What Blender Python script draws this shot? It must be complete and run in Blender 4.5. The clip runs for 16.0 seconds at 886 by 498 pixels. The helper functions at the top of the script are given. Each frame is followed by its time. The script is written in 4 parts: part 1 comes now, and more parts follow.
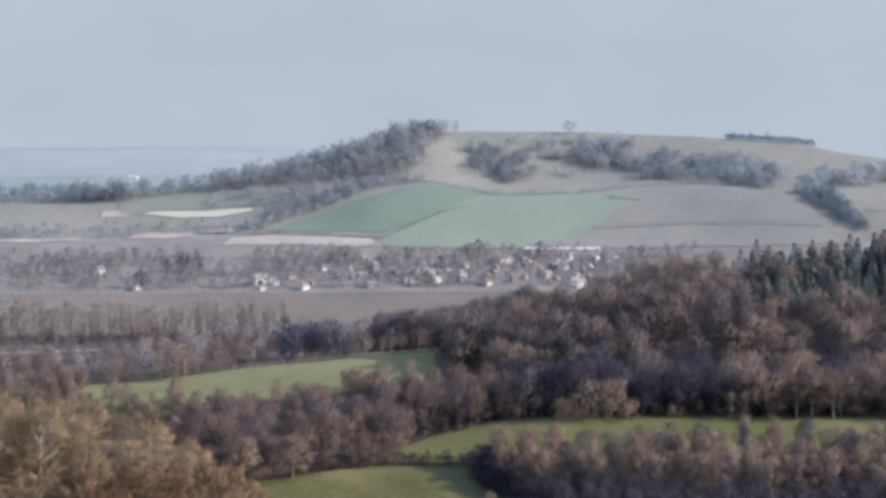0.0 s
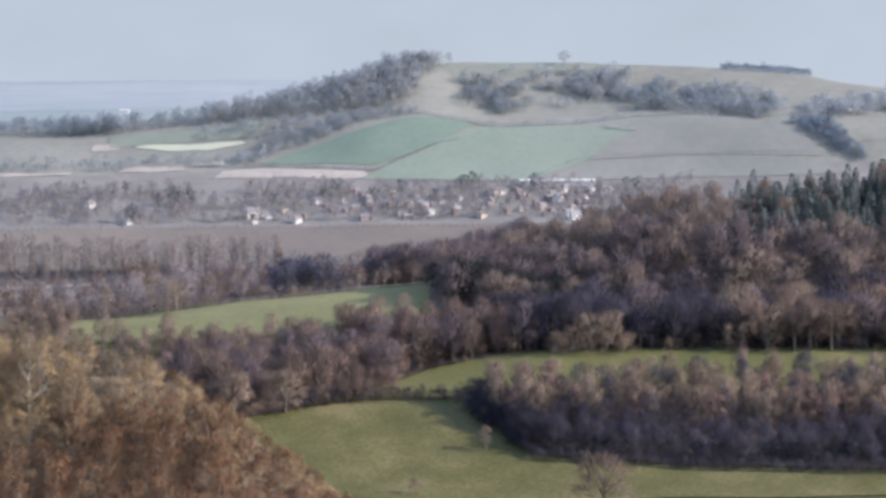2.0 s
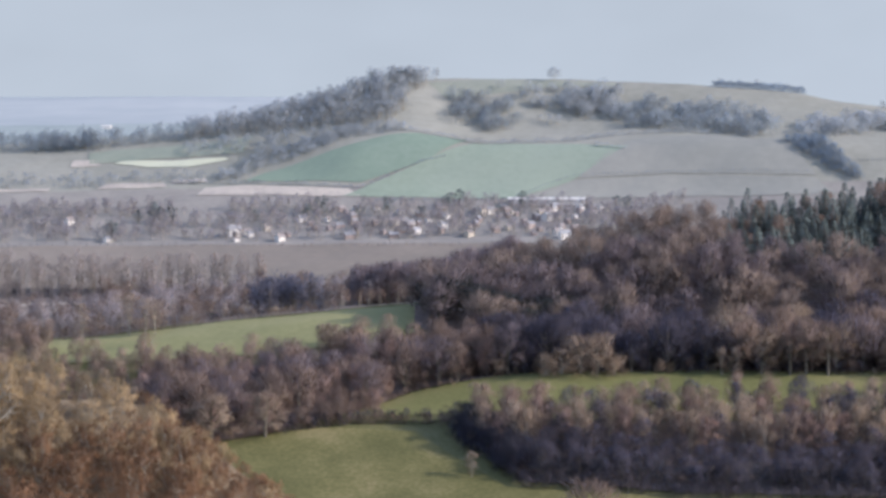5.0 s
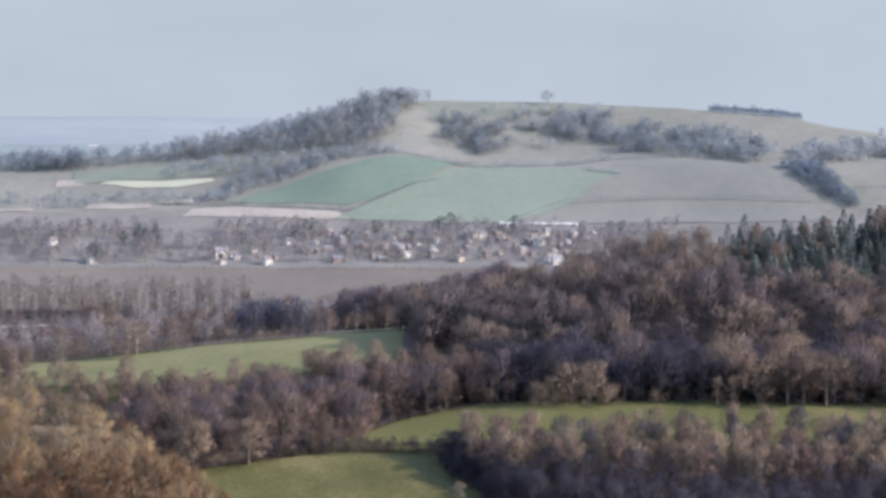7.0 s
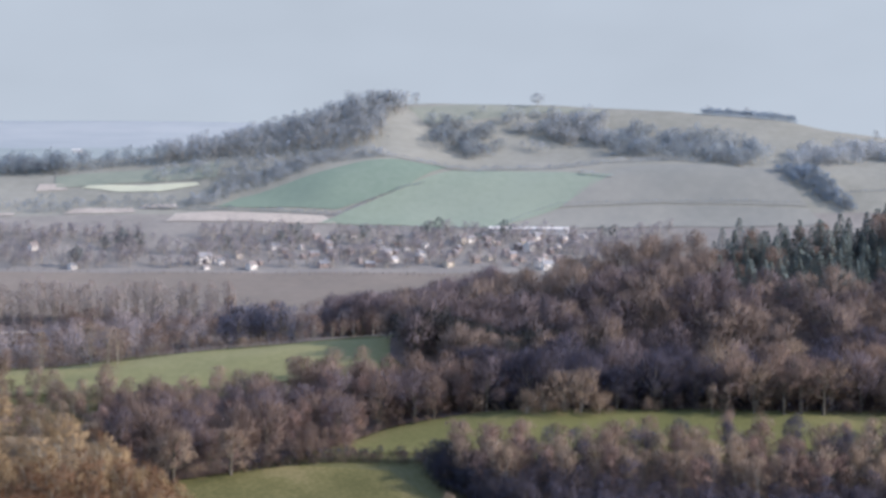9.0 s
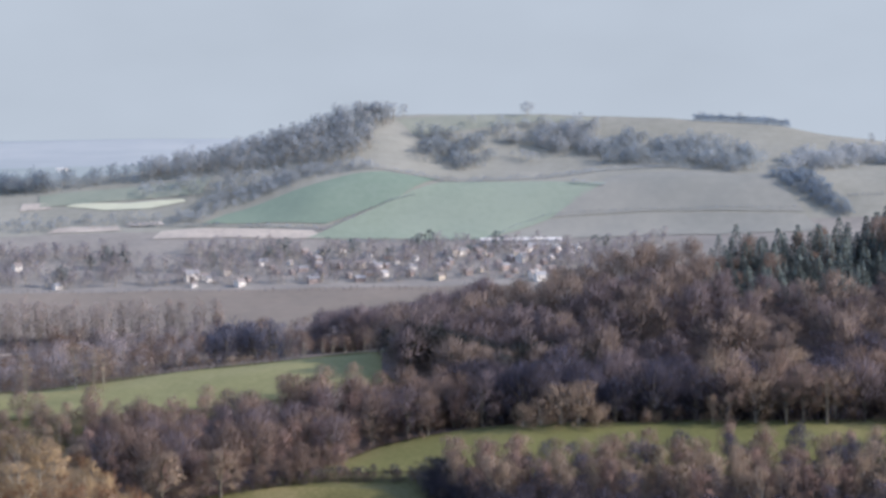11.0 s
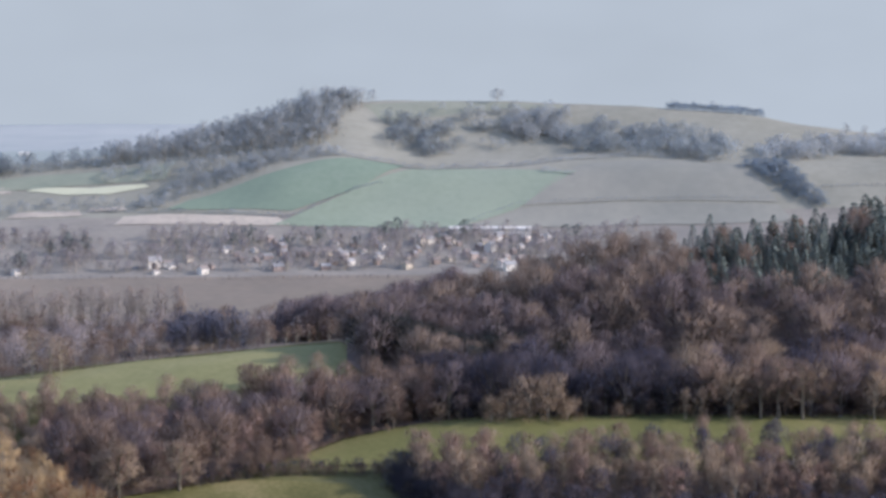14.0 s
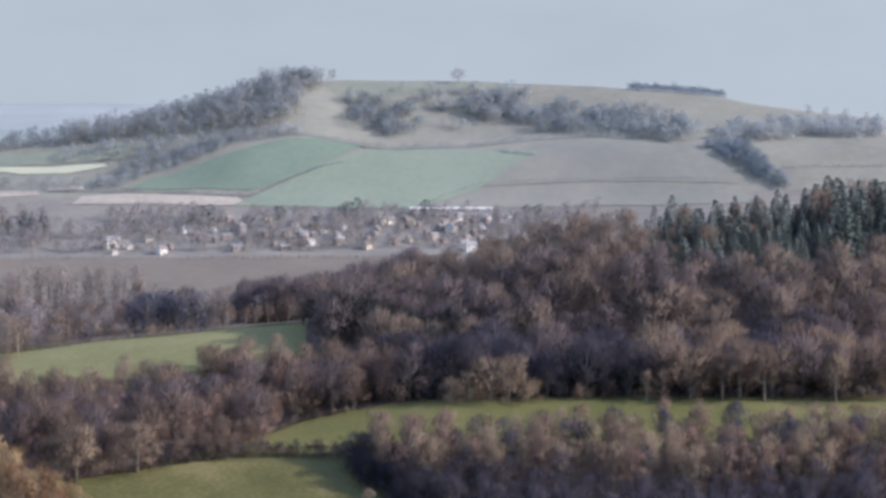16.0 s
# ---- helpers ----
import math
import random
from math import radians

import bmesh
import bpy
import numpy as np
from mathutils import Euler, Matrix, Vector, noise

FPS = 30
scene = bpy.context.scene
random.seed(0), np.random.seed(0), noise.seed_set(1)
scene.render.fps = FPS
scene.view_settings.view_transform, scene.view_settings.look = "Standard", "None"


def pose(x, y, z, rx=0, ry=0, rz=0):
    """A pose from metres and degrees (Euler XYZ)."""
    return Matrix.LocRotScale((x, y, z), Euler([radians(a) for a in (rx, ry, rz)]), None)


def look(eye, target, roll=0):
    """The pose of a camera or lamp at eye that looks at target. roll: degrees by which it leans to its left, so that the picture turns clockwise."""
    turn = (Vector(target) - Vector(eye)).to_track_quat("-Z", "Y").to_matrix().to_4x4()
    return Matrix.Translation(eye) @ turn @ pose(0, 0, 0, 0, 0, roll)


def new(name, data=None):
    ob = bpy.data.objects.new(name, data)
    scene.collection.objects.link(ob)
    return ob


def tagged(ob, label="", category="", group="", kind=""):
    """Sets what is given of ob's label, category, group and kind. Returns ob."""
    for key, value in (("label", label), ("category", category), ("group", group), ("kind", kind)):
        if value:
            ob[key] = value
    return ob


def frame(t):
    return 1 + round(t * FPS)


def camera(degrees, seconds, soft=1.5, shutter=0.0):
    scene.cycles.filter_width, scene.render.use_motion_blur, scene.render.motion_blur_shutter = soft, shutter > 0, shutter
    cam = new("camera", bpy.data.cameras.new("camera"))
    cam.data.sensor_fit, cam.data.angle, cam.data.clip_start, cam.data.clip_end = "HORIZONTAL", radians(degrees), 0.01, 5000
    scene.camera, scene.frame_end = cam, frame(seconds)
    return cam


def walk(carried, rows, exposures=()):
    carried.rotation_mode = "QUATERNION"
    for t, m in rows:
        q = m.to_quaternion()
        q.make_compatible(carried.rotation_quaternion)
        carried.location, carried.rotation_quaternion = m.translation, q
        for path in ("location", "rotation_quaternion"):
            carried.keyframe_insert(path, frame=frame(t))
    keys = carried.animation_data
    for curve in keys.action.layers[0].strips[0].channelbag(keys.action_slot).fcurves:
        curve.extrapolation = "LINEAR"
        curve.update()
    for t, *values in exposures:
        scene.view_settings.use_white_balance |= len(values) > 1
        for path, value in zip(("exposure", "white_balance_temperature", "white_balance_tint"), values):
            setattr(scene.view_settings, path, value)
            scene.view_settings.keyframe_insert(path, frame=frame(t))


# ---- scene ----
cam = camera(20.0, 16.0, soft=3.1)
# seconds, eye x, y, z, yaw, pitch, lean
ROWS = [
    (0.0, -1.72, -92.79, 157.53, 0.630, -2.896, 0.079),
    (0.5, -1.67, -90.15, 157.31, 0.571, -3.355, 0.205),
    (1.0, -1.61, -86.87, 157.05, 0.547, -3.915, 0.308),
    (1.5, -1.54, -83.00, 156.73, 0.533, -4.329, 0.386),
    (2.0, -1.45, -78.58, 156.38, 0.485, -4.427, 0.383),
    (2.5, -1.36, -73.66, 155.98, 0.438, -4.407, 0.390),
    (3.0, -1.26, -68.29, 155.54, 0.389, -4.401, 0.328),
    (5.5, -0.67, -36.29, 152.94, 0.180, -3.768, 0.005),
    (6.0, -0.54, -29.18, 152.37, 0.142, -3.556, -0.139),
    (6.5, -0.41, -21.96, 151.78, 0.096, -3.461, -0.293),
    (7.0, -0.27, -14.65, 151.19, 0.060, -3.404, -0.458),
    (7.5, -0.14, -7.32, 150.59, 0.031, -3.345, -0.625),
    (8.0, 0.00, 0.00, 150.00, 0.000, -3.295, -0.700),
    (8.5, 0.13, 7.25, 149.41, -0.078, -3.274, -0.667),
    (11.0, 0.76, 40.93, 146.68, -0.437, -2.950, 0.635),
    (11.5, 0.87, 46.82, 146.20, -0.540, -2.319, 0.515),
    (12.0, 0.97, 52.32, 145.75, -0.653, -2.121, 0.369),
    (12.5, 1.06, 57.38, 145.34, -0.772, -2.407, 0.252),
    (13.0, 1.15, 61.95, 144.97, -0.866, -2.724, 0.183),
    (13.5, 1.22, 65.99, 144.65, -0.959, -2.983, 0.152),
    (14.0, 1.28, 69.44, 144.37, -1.138, -3.187, 0.131),
    (14.5, 1.34, 72.28, 144.14, -1.326, -3.353, 0.052),
    (15.0, 1.38, 74.44, 143.96, -1.561, -3.464, 0.026),
    (15.5, 1.40, 75.87, 143.84, -1.790, -3.544, -0.031),
    (16.0, 1.42, 76.55, 143.79, -2.031, -3.623, -0.048),
]
walk(cam, [(t, pose(x, y, z, 90 + pitch, lean, yaw)) for t, x, y, z, yaw, pitch, lean in ROWS],
     [(0.0, 0.16, 5800, 14), (0.7, 0.16, 5800, 14), (2.0, 0.29, 5800, 14), (8.0, 0.26, 5800, 14), (11.3, 0.22, 5800, 14), (12.2, 0.15, 5800, 14), (14.0, 0.16, 5800, 14), (16.0, 0.18, 5800, 14)])

# ---- world, sun ----
SUN_ELEV, SUN_AZ = radians(27), radians(101)  # clockwise from north, which is +y
HAZE = (4.06, 4.36, 4.46, 1)  # thin bright haze over the whole sky
world = bpy.data.worlds.new("world")
scene.world = world
world.use_nodes = True
wn = world.node_tree.nodes
sky = wn.new("ShaderNodeTexSky")
sky.sky_type = "NISHITA"
sky.sun_disc = False
sky.sun_elevation, sky.sun_rotation = SUN_ELEV, SUN_AZ
sky.air_density, sky.dust_density, sky.ozone_density = 1.0, 1.0, 1.5
wn["Background"].inputs["Strength"].default_value = 0.11
wl = world.node_tree.links.new
coord = wn.new("ShaderNodeTexCoord")
lift = wn.new("ShaderNodeVectorMath")
lift.operation = "ADD"
lift.inputs[1].default_value = (0, 0, 0.22)
wl(coord.outputs["Generated"], lift.inputs[0])
wl(lift.outputs[0], sky.inputs[0])
haze = wn.new("ShaderNodeMix")
haze.data_type = "RGBA"
height_up = wn.new("ShaderNodeSeparateXYZ")
thin = wn.new("ShaderNodeMapRange")
thin.inputs["From Min"].default_value, thin.inputs["From Max"].default_value = 0.08, 0.5
thin.inputs["To Min"].default_value, thin.inputs["To Max"].default_value = 1.0, 0.25
wl(coord.outputs["Generated"], height_up.inputs[0])
wl(height_up.outputs["Z"], thin.inputs["Value"])
wl(thin.outputs[0], haze.inputs[0])
veil = wn.new("ShaderNodeTexNoise")  # faint uneven cloud in the haze
veil.inputs["Scale"].default_value, veil.inputs["Detail"].default_value = 9.0, 3
flat = wn.new("ShaderNodeMapping")
flat.inputs["Scale"].default_value = (1, 1, 2.2)
tone = wn.new("ShaderNodeMapRange")
tone.inputs["From Min"].default_value, tone.inputs["From Max"].default_value = 0.3, 0.7
tone.inputs["To Min"].default_value, tone.inputs["To Max"].default_value = 0.96, 1.05
veiled = wn.new("ShaderNodeVectorMath")
veiled.operation = "SCALE"
veiled.inputs[0].default_value = HAZE[:3]
wl(coord.outputs["Generated"], flat.inputs[0])
wl(flat.outputs[0], veil.inputs["Vector"])
wl(veil.outputs[0], tone.inputs["Value"])
wl(tone.outputs[0], veiled.inputs["Scale"])
wl(veiled.outputs[0], haze.inputs[7])
bright = wn.new("ShaderNodeVectorMath")
bright.operation = "SCALE"
bright.inputs["Scale"].default_value = 2.6
wl(sky.outputs[0], bright.inputs[0])
wl(bright.outputs[0], haze.inputs[6])
wl(haze.outputs[2], wn["Background"].inputs["Color"])
sun_dir = Vector((math.sin(SUN_AZ) * math.cos(SUN_ELEV), math.cos(SUN_AZ) * math.cos(SUN_ELEV), math.sin(SUN_ELEV)))
sun = new("sun", bpy.data.lights.new("sun", "SUN"))
sun.data.energy, sun.data.angle, sun.data.color = 4.1, radians(0.6), (1.0, 0.88, 0.74)
sun.matrix_world = look(sun_dir * 500, (0, 0, 0))


# ---- materials ----
def material(name, stops, scale=0.05, fine=2.0, rough=0.9, per_object=0.0, per_piece=0.0, bump=0.0, translucent=0.0, open_air=0.0):
    """A rough surface: two noises choose between the colours in stops; pieces and things differ a little in brightness."""
    m = bpy.data.materials.new(name)
    m.use_nodes = True
    nt = m.node_tree
    n, link = nt.nodes, nt.links.new
    bsdf = n["Principled BSDF"]
    bsdf.inputs["Roughness"].default_value = rough
    bsdf.inputs["Specular IOR Level"].default_value = 0.15
    geo = n.new("ShaderNodeNewGeometry")
    noises = []
    for s, detail in ((scale, 3), (fine, 2)):
        t = n.new("ShaderNodeTexNoise")
        t.inputs["Scale"].default_value, t.inputs["Detail"].default_value = s, detail
        link(geo.outputs["Position"], t.inputs["Vector"])
        noises.append(t)
    mix = n.new("ShaderNodeMath")
    mix.operation = "MULTIPLY_ADD"
    mix.inputs[1].default_value = 0.35
    link(noises[1].outputs[0], mix.inputs[0])
    big = n.new("ShaderNodeMath")
    big.operation = "MULTIPLY"
    big.inputs[1].default_value = 0.65
    link(noises[0].outputs[0], big.inputs[0])
    link(big.outputs[0], mix.inputs[2])
    ramp = n.new("ShaderNodeValToRGB")
    el = ramp.color_ramp.elements
    while len(el) < len(stops):
        el.new(0.5)
    for i, c in enumerate(stops):
        el[i].position = 0.36 + 0.28 * i / max(1, len(stops) - 1)
        el[i].color = (*c, 1)
    link(mix.outputs[0], ramp.inputs[0])
    colour = ramp.outputs[0]
    for amount, node, socket in ((per_object, "ShaderNodeObjectInfo", "Random"), (per_piece, "ShaderNodeNewGeometry", "Random Per Island")):
        if amount:
            r = n.new(node)
            mr = n.new("ShaderNodeMapRange")
            mr.inputs["To Min"].default_value, mr.inputs["To Max"].default_value = 1 - amount, 1 + amount
            link(r.outputs[socket], mr.inputs["Value"])
            mul = n.new("ShaderNodeVectorMath")
            mul.operation = "SCALE"
            link(colour, mul.inputs[0])
            link(mr.outputs[0], mul.inputs["Scale"])
            colour = mul.outputs[0]
    link(colour, bsdf.inputs["Base Color"])
    if translucent:
        tr = n.new("ShaderNodeBsdfTranslucent")
        ms = n.new("ShaderNodeMixShader")
        ms.inputs[0].default_value = translucent
        link(colour, tr.inputs["Color"])
        link(bsdf.outputs[0], ms.inputs[1])
        link(tr.outputs[0], ms.inputs[2])
        gaps = n.new("ShaderNodeMixShader")  # each twig stands for a spray of finer ones with air between
        gaps.inputs[0].default_value = open_air
        link(ms.outputs[0], gaps.inputs[1])
        link(n.new("ShaderNodeBsdfTransparent").outputs[0], gaps.inputs[2])
        link(gaps.outputs[0], n["Material Output"].inputs["Surface"])
    if bump:
        b = n.new("ShaderNodeBump")
        b.inputs["Strength"].default_value, b.inputs["Distance"].default_value = 0.6, bump
        link(noises[1].outputs[0], b.inputs["Height"])
        link(b.outputs[0], bsdf.inputs["Normal"])
    return m


M_ground = material("rough_pasture", [(0.11, 0.11, 0.045), (0.145, 0.14, 0.06), (0.18, 0.165, 0.085)], 0.02, 0.4, bump=0.2)
# plain and valley floor: distance haze is painted into these pale tones
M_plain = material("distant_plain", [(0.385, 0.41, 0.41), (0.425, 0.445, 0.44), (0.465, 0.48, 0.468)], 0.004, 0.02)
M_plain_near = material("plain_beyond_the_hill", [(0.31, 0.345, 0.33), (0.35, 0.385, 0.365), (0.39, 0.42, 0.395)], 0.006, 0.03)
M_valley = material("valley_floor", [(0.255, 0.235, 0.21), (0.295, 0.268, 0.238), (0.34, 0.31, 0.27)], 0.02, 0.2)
M_meadow = material("near_meadow", [(0.115, 0.11, 0.042), (0.165, 0.15, 0.06), (0.245, 0.205, 0.096)], 0.03, 0.5, bump=0.15)
M_lush = material("lush_grass", [(0.145, 0.145, 0.055), (0.18, 0.175, 0.068), (0.23, 0.208, 0.092)], 0.02, 0.4, bump=0.1)
# grass lightened in colour for the lit slope and the haze before it
M_hazed_grass = material("hazed_pasture_grass", [(0.225, 0.218, 0.1), (0.27, 0.258, 0.12), (0.32, 0.295, 0.145)], 0.02, 0.3, bump=0.1)
# wheat, ley, stubble and down grass have haze mixed into their colours
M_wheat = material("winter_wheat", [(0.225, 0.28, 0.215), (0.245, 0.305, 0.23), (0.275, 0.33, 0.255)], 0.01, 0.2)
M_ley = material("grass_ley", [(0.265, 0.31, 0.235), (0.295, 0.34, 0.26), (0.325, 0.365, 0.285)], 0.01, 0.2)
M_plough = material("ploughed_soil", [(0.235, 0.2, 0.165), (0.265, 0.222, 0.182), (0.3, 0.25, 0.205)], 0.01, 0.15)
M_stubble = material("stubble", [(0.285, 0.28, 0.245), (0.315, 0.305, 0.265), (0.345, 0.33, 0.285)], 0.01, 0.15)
M_down = material("hazed_down_grass", [(0.28, 0.272, 0.225), (0.325, 0.312, 0.26), (0.365, 0.347, 0.292)], 0.012, 0.15)
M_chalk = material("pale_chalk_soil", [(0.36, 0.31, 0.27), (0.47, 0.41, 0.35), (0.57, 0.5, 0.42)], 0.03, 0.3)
# ridge and hilltop grass are greyed by haze in the colour too
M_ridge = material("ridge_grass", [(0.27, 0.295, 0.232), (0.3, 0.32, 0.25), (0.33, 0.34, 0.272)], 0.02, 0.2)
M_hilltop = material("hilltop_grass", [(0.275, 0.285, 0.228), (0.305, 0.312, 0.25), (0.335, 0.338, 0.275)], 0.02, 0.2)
M_rape = material("yellow_green_crop", [(0.56, 0.55, 0.4), (0.63, 0.62, 0.46)], 0.01, 0.15)
M_litter = material("leaf_litter", [(0.15, 0.12, 0.11), (0.2, 0.155, 0.135), (0.26, 0.2, 0.165)], 0.05, 0.6, bump=0.1)
M_underwood = material("valley_underwood", [(0.19, 0.155, 0.135), (0.24, 0.2, 0.175), (0.29, 0.24, 0.21)], 0.03, 0.3)
M_scrubland = material("dead_grass_and_bracken", [(0.15, 0.11, 0.07), (0.2, 0.145, 0.09), (0.26, 0.19, 0.115)], 0.05, 0.8, bump=0.2)
M_bark = material("bark", [(0.1, 0.085, 0.07), (0.16, 0.14, 0.11), (0.22, 0.19, 0.15)], 0.5, 4, per_object=0.3)
M_bark_pale = material("pale_bark", [(0.3, 0.27, 0.22), (0.42, 0.38, 0.32)], 0.5, 4, per_object=0.2)


def twigs(name, c, vary=0.17, through_light=0.42, open_air=0.35):
    dark = tuple(x * 0.75 for x in c)
    pale = tuple(x * 1.25 for x in c)
    return material(name, [dark, c, pale], 0.08, 1.2, per_object=vary, per_piece=0.08, translucent=through_light, open_air=open_air)


M_brown = twigs("brown_twigs", (0.36, 0.265, 0.215))
# poplar tan, lightened in colour by the haze over the valley
M_poplar = twigs("hazed_tan_twigs", (0.56, 0.47, 0.42), 0.12, 0.5, 0.4)
# twig colour darkened to violet as if the tree stood in shade
M_shade = twigs("shaded_purple_twigs", (0.145, 0.13, 0.163))
M_dun = twigs("dun_twigs", (0.385, 0.3, 0.25))
# blue raised in the wood and umber twigs to carry bluish shade
M_wood = twigs("soft_brown_twigs", (0.315, 0.255, 0.258))
M_umber = twigs("purple_brown_twigs", (0.265, 0.215, 0.225))
M_tan = twigs("tan_twigs", (0.47, 0.36, 0.27))
M_red = twigs("reddish_twigs", (0.41, 0.285, 0.24))
M_rust = twigs("rust_twigs", (0.295, 0.17, 0.097), 0.25, 0.25, 0.1)
# village twigs, with haze washed into the mauve-grey
M_mauve = twigs("hazed_mauve_twigs", (0.4, 0.36, 0.37), 0.12, 0.5, 0.45)
# the blue of distance haze is put into this dark twig colour
M_wedge = twigs("hazed_wedge_twigs", (0.32, 0.385, 0.46), 0.12, 0.55, 0.35)
M_yew = twigs("yew_needles", (0.17, 0.2, 0.2), 0.2, 0.25, 0.1)
# shadow at the foot of the trees, put into a bush colour
M_shade_bush = twigs("shade_dark_twigs", (0.135, 0.12, 0.145))
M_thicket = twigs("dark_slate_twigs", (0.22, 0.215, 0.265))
# dark colour of added bushes that imitate shade between the trunks
M_shade_tall = twigs("tall_shade_leaves", (0.11, 0.108, 0.13))
M_gold = twigs("golden_twigs", (0.52, 0.38, 0.22), 0.25, 0.4, 0.1)
M_dark_leaves = twigs("dark_shade_leaves", (0.085, 0.09, 0.09))
M_fir = twigs("fir_needles", (0.19, 0.23, 0.225), 0.25, 0.25, 0.2)
# valley twigs, greyed in colour to imitate haze
M_grey = twigs("hazed_brown_twigs", (0.46, 0.395, 0.385), 0.2, 0.5, 0.4)
# haze is painted into the hill twigs: pale, bluish and more see-through
M_hill = twigs("hazed_hill_twigs", (0.55, 0.575, 0.59), 0.1, 0.6, 0.52)
M_hilldark = twigs("hazed_scrub_twigs", (0.45, 0.49, 0.515), 0.1, 0.6, 0.55)
M_white = material("white_stucco", [(0.8, 0.75, 0.69), (0.84, 0.79, 0.73)], 0.3, 2)
M_cream = material("cream_stucco", [(0.6, 0.53, 0.43), (0.66, 0.58, 0.48)], 0.3, 2, per_object=0.2)
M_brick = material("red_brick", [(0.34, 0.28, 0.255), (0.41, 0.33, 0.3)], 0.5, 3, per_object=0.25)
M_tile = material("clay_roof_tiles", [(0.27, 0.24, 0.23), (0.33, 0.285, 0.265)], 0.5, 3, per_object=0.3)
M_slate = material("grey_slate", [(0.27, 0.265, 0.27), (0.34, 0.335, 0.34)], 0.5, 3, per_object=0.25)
M_glass = material("dark_window_glass", [(0.05, 0.06, 0.07), (0.08, 0.09, 0.1)], 1, 4, rough=0.15)

# ---- terrain ----
# Distance north, then heights along that line: (x, z)
NEAR_SLOPE = [
    (-1500, [(-800, 150), (800, 150)]), (-400, [(-600, 150), (600, 150)]), (-120, [(-400, 138), (400, 136)]), (100, [(-300, 112), (300, 106)]),
    (260, [(-300, 88), (300, 80)]), (430, [(-300, 64), (-40, 60), (0, 52), (300, 46)]), (540, [(-300, 80), (-120, 79), (-70, 76), (-52, 62), (-25, 42), (300, 26)]),
    (680, [(-300, 34), (-80, 26), (0, 12), (300, 8)]),
]
MEADOWS = [
    (800, [(-186, -1.8), (-68, 0.5), (41, 0.9), (186, 1.8)]),
    (900, [(-209, 2.9), (-91, 9.0), (-36, 8.5), (46, 8.7), (209, 9.0)]),
    (960, [(-223, 8.4), (-97, 12.8), (-38, 14.8), (5, 14.9), (49, 15.4), (222, 16.0)]),
    (1020, [(-237, 13.5), (-110, 14.3), (-50, 14.1), (-18, 19.2), (5, 22.7), (24, 25.5), (51, 27.0), (121, 26.4), (182, 26.0), (236, 26.0)]),
]
RISE = [
    (1060, [(-246, 17.0), (-114, 18.2), (-52, 17.7), (-19, 20.3), (25, 20.8), (53, 22.2), (125, 22.5), (245, 23.8)]),
    (1100, [(-256, 19.0), (-156, 21.7), (-94, 25.0), (-54, 28.5), (-19, 30.7), (30, 27.5), (105, 33.4), (254, 40.2)]),
    (1200, [(-279, 16.9), (-181, 21.4), (-103, 30.5), (-59, 35.1), (-21, 37.5), (33, 43.6), (114, 59.5), (222, 66.3), (276, 68.3)]),
    (1280, [(-297, 13.6), (-196, 17.4), (-109, 26.6), (-23, 33.5), (35, 46.6), (81, 60.2), (121, 72.3), (179, 75.3), (236, 80.0), (294, 83.1)]),
]
VALLEY = [
    (1400, [(-325, 13.2), (-120, 19.2), (-25, 25.1), (38, 37.0), (132, 55.5), (259, 63.4), (322, 64.2)]),
    (1550, [(-360, 23.4), (7, 27.9), (357, 33.9)]),
    (1720, [(-399, 31.7), (8, 36.7), (395, 41.4)]),
    (1850, [(-430, 42.0), (8, 46.5), (425, 51.6)]),
    (1960, [(-455, 53.2), (-168, 57.6), (8, 54.5), (97, 54.7), (449, 61.6)]),
]
HILL_FOOT = [
    (2080, [(-483, 66.1), (-319, 70.9), (-226, 75.8), (-141, 82.9), (-85, 95.3), (-39, 98.6), (18, 94.6), (102, 94.7), (195, 98.7), (289, 97.5), (382, 94.0), (476, 92.8)]),
    (2150, [(-499, 74.8), (-330, 83.7), (-233, 90.2), (-161, 98.3), (-88, 108.9), (-40, 114.3), (33, 100.7), (105, 102.1), (202, 106.6), (298, 104.9), (395, 103.2), (492, 100.5)]),
    (2250, [(-522, 82.5), (-345, 91.7), (-244, 100.0), (-168, 113.1), (-93, 127.2), (-42, 134.9), (8, 122.3), (110, 121.1), (211, 121.8), (312, 120.0), (413, 109.6), (515, 103.3)]),
]
CREST = [
    (2350, [(-546, 82.7), (-361, 91.3), (-255, 101.0), (-176, 115.7), (-97, 136.7), (-55, 148.8), (8, 150.6), (114, 149.3), (220, 144.8), (325, 137.1), (352, 130.6), (414, 121.8), (484, 115.3), (537, 112.8)]),
    (2450, [(-569, 80.9), (-376, 88.8), (-266, 96.7), (-183, 107.6), (-101, 128.4), (-57, 142.2), (9, 145.7), (119, 144.3), (229, 139.1), (339, 130.5), (432, 115.1), (560, 106.8)]),
    (2700, [(-627, 79.9), (-293, 85.8), (-111, 97.1), (132, 106.2), (617, 96.9)]),
    (3500, [(-813, 82.7), (-380, 88.0), (-144, 87.8), (171, 81.4), (801, 69.4)]),
    (4700, [(-1091, 106.1), (-511, 113.2), (-194, 110.7), (229, 84.3), (1075, 41.8)]),
    (6500, [(-800, 100), (800, 60)]),
]
RIDGES = NEAR_SLOPE + MEADOWS + RISE + VALLEY + HILL_FOOT + CREST
BEARINGS = np.linspace(-0.6, 0.6, 601)
RY = np.array([r[0] for r in RIDGES], float)
kernel = np.exp(-0.5 * (np.arange(-9, 10) / 3.0) ** 2)
kernel /= kernel.sum()


def span(y):
    """Half-width that the bearings refer to, at distance y."""
    return np.maximum(y, 500.0)


table = []
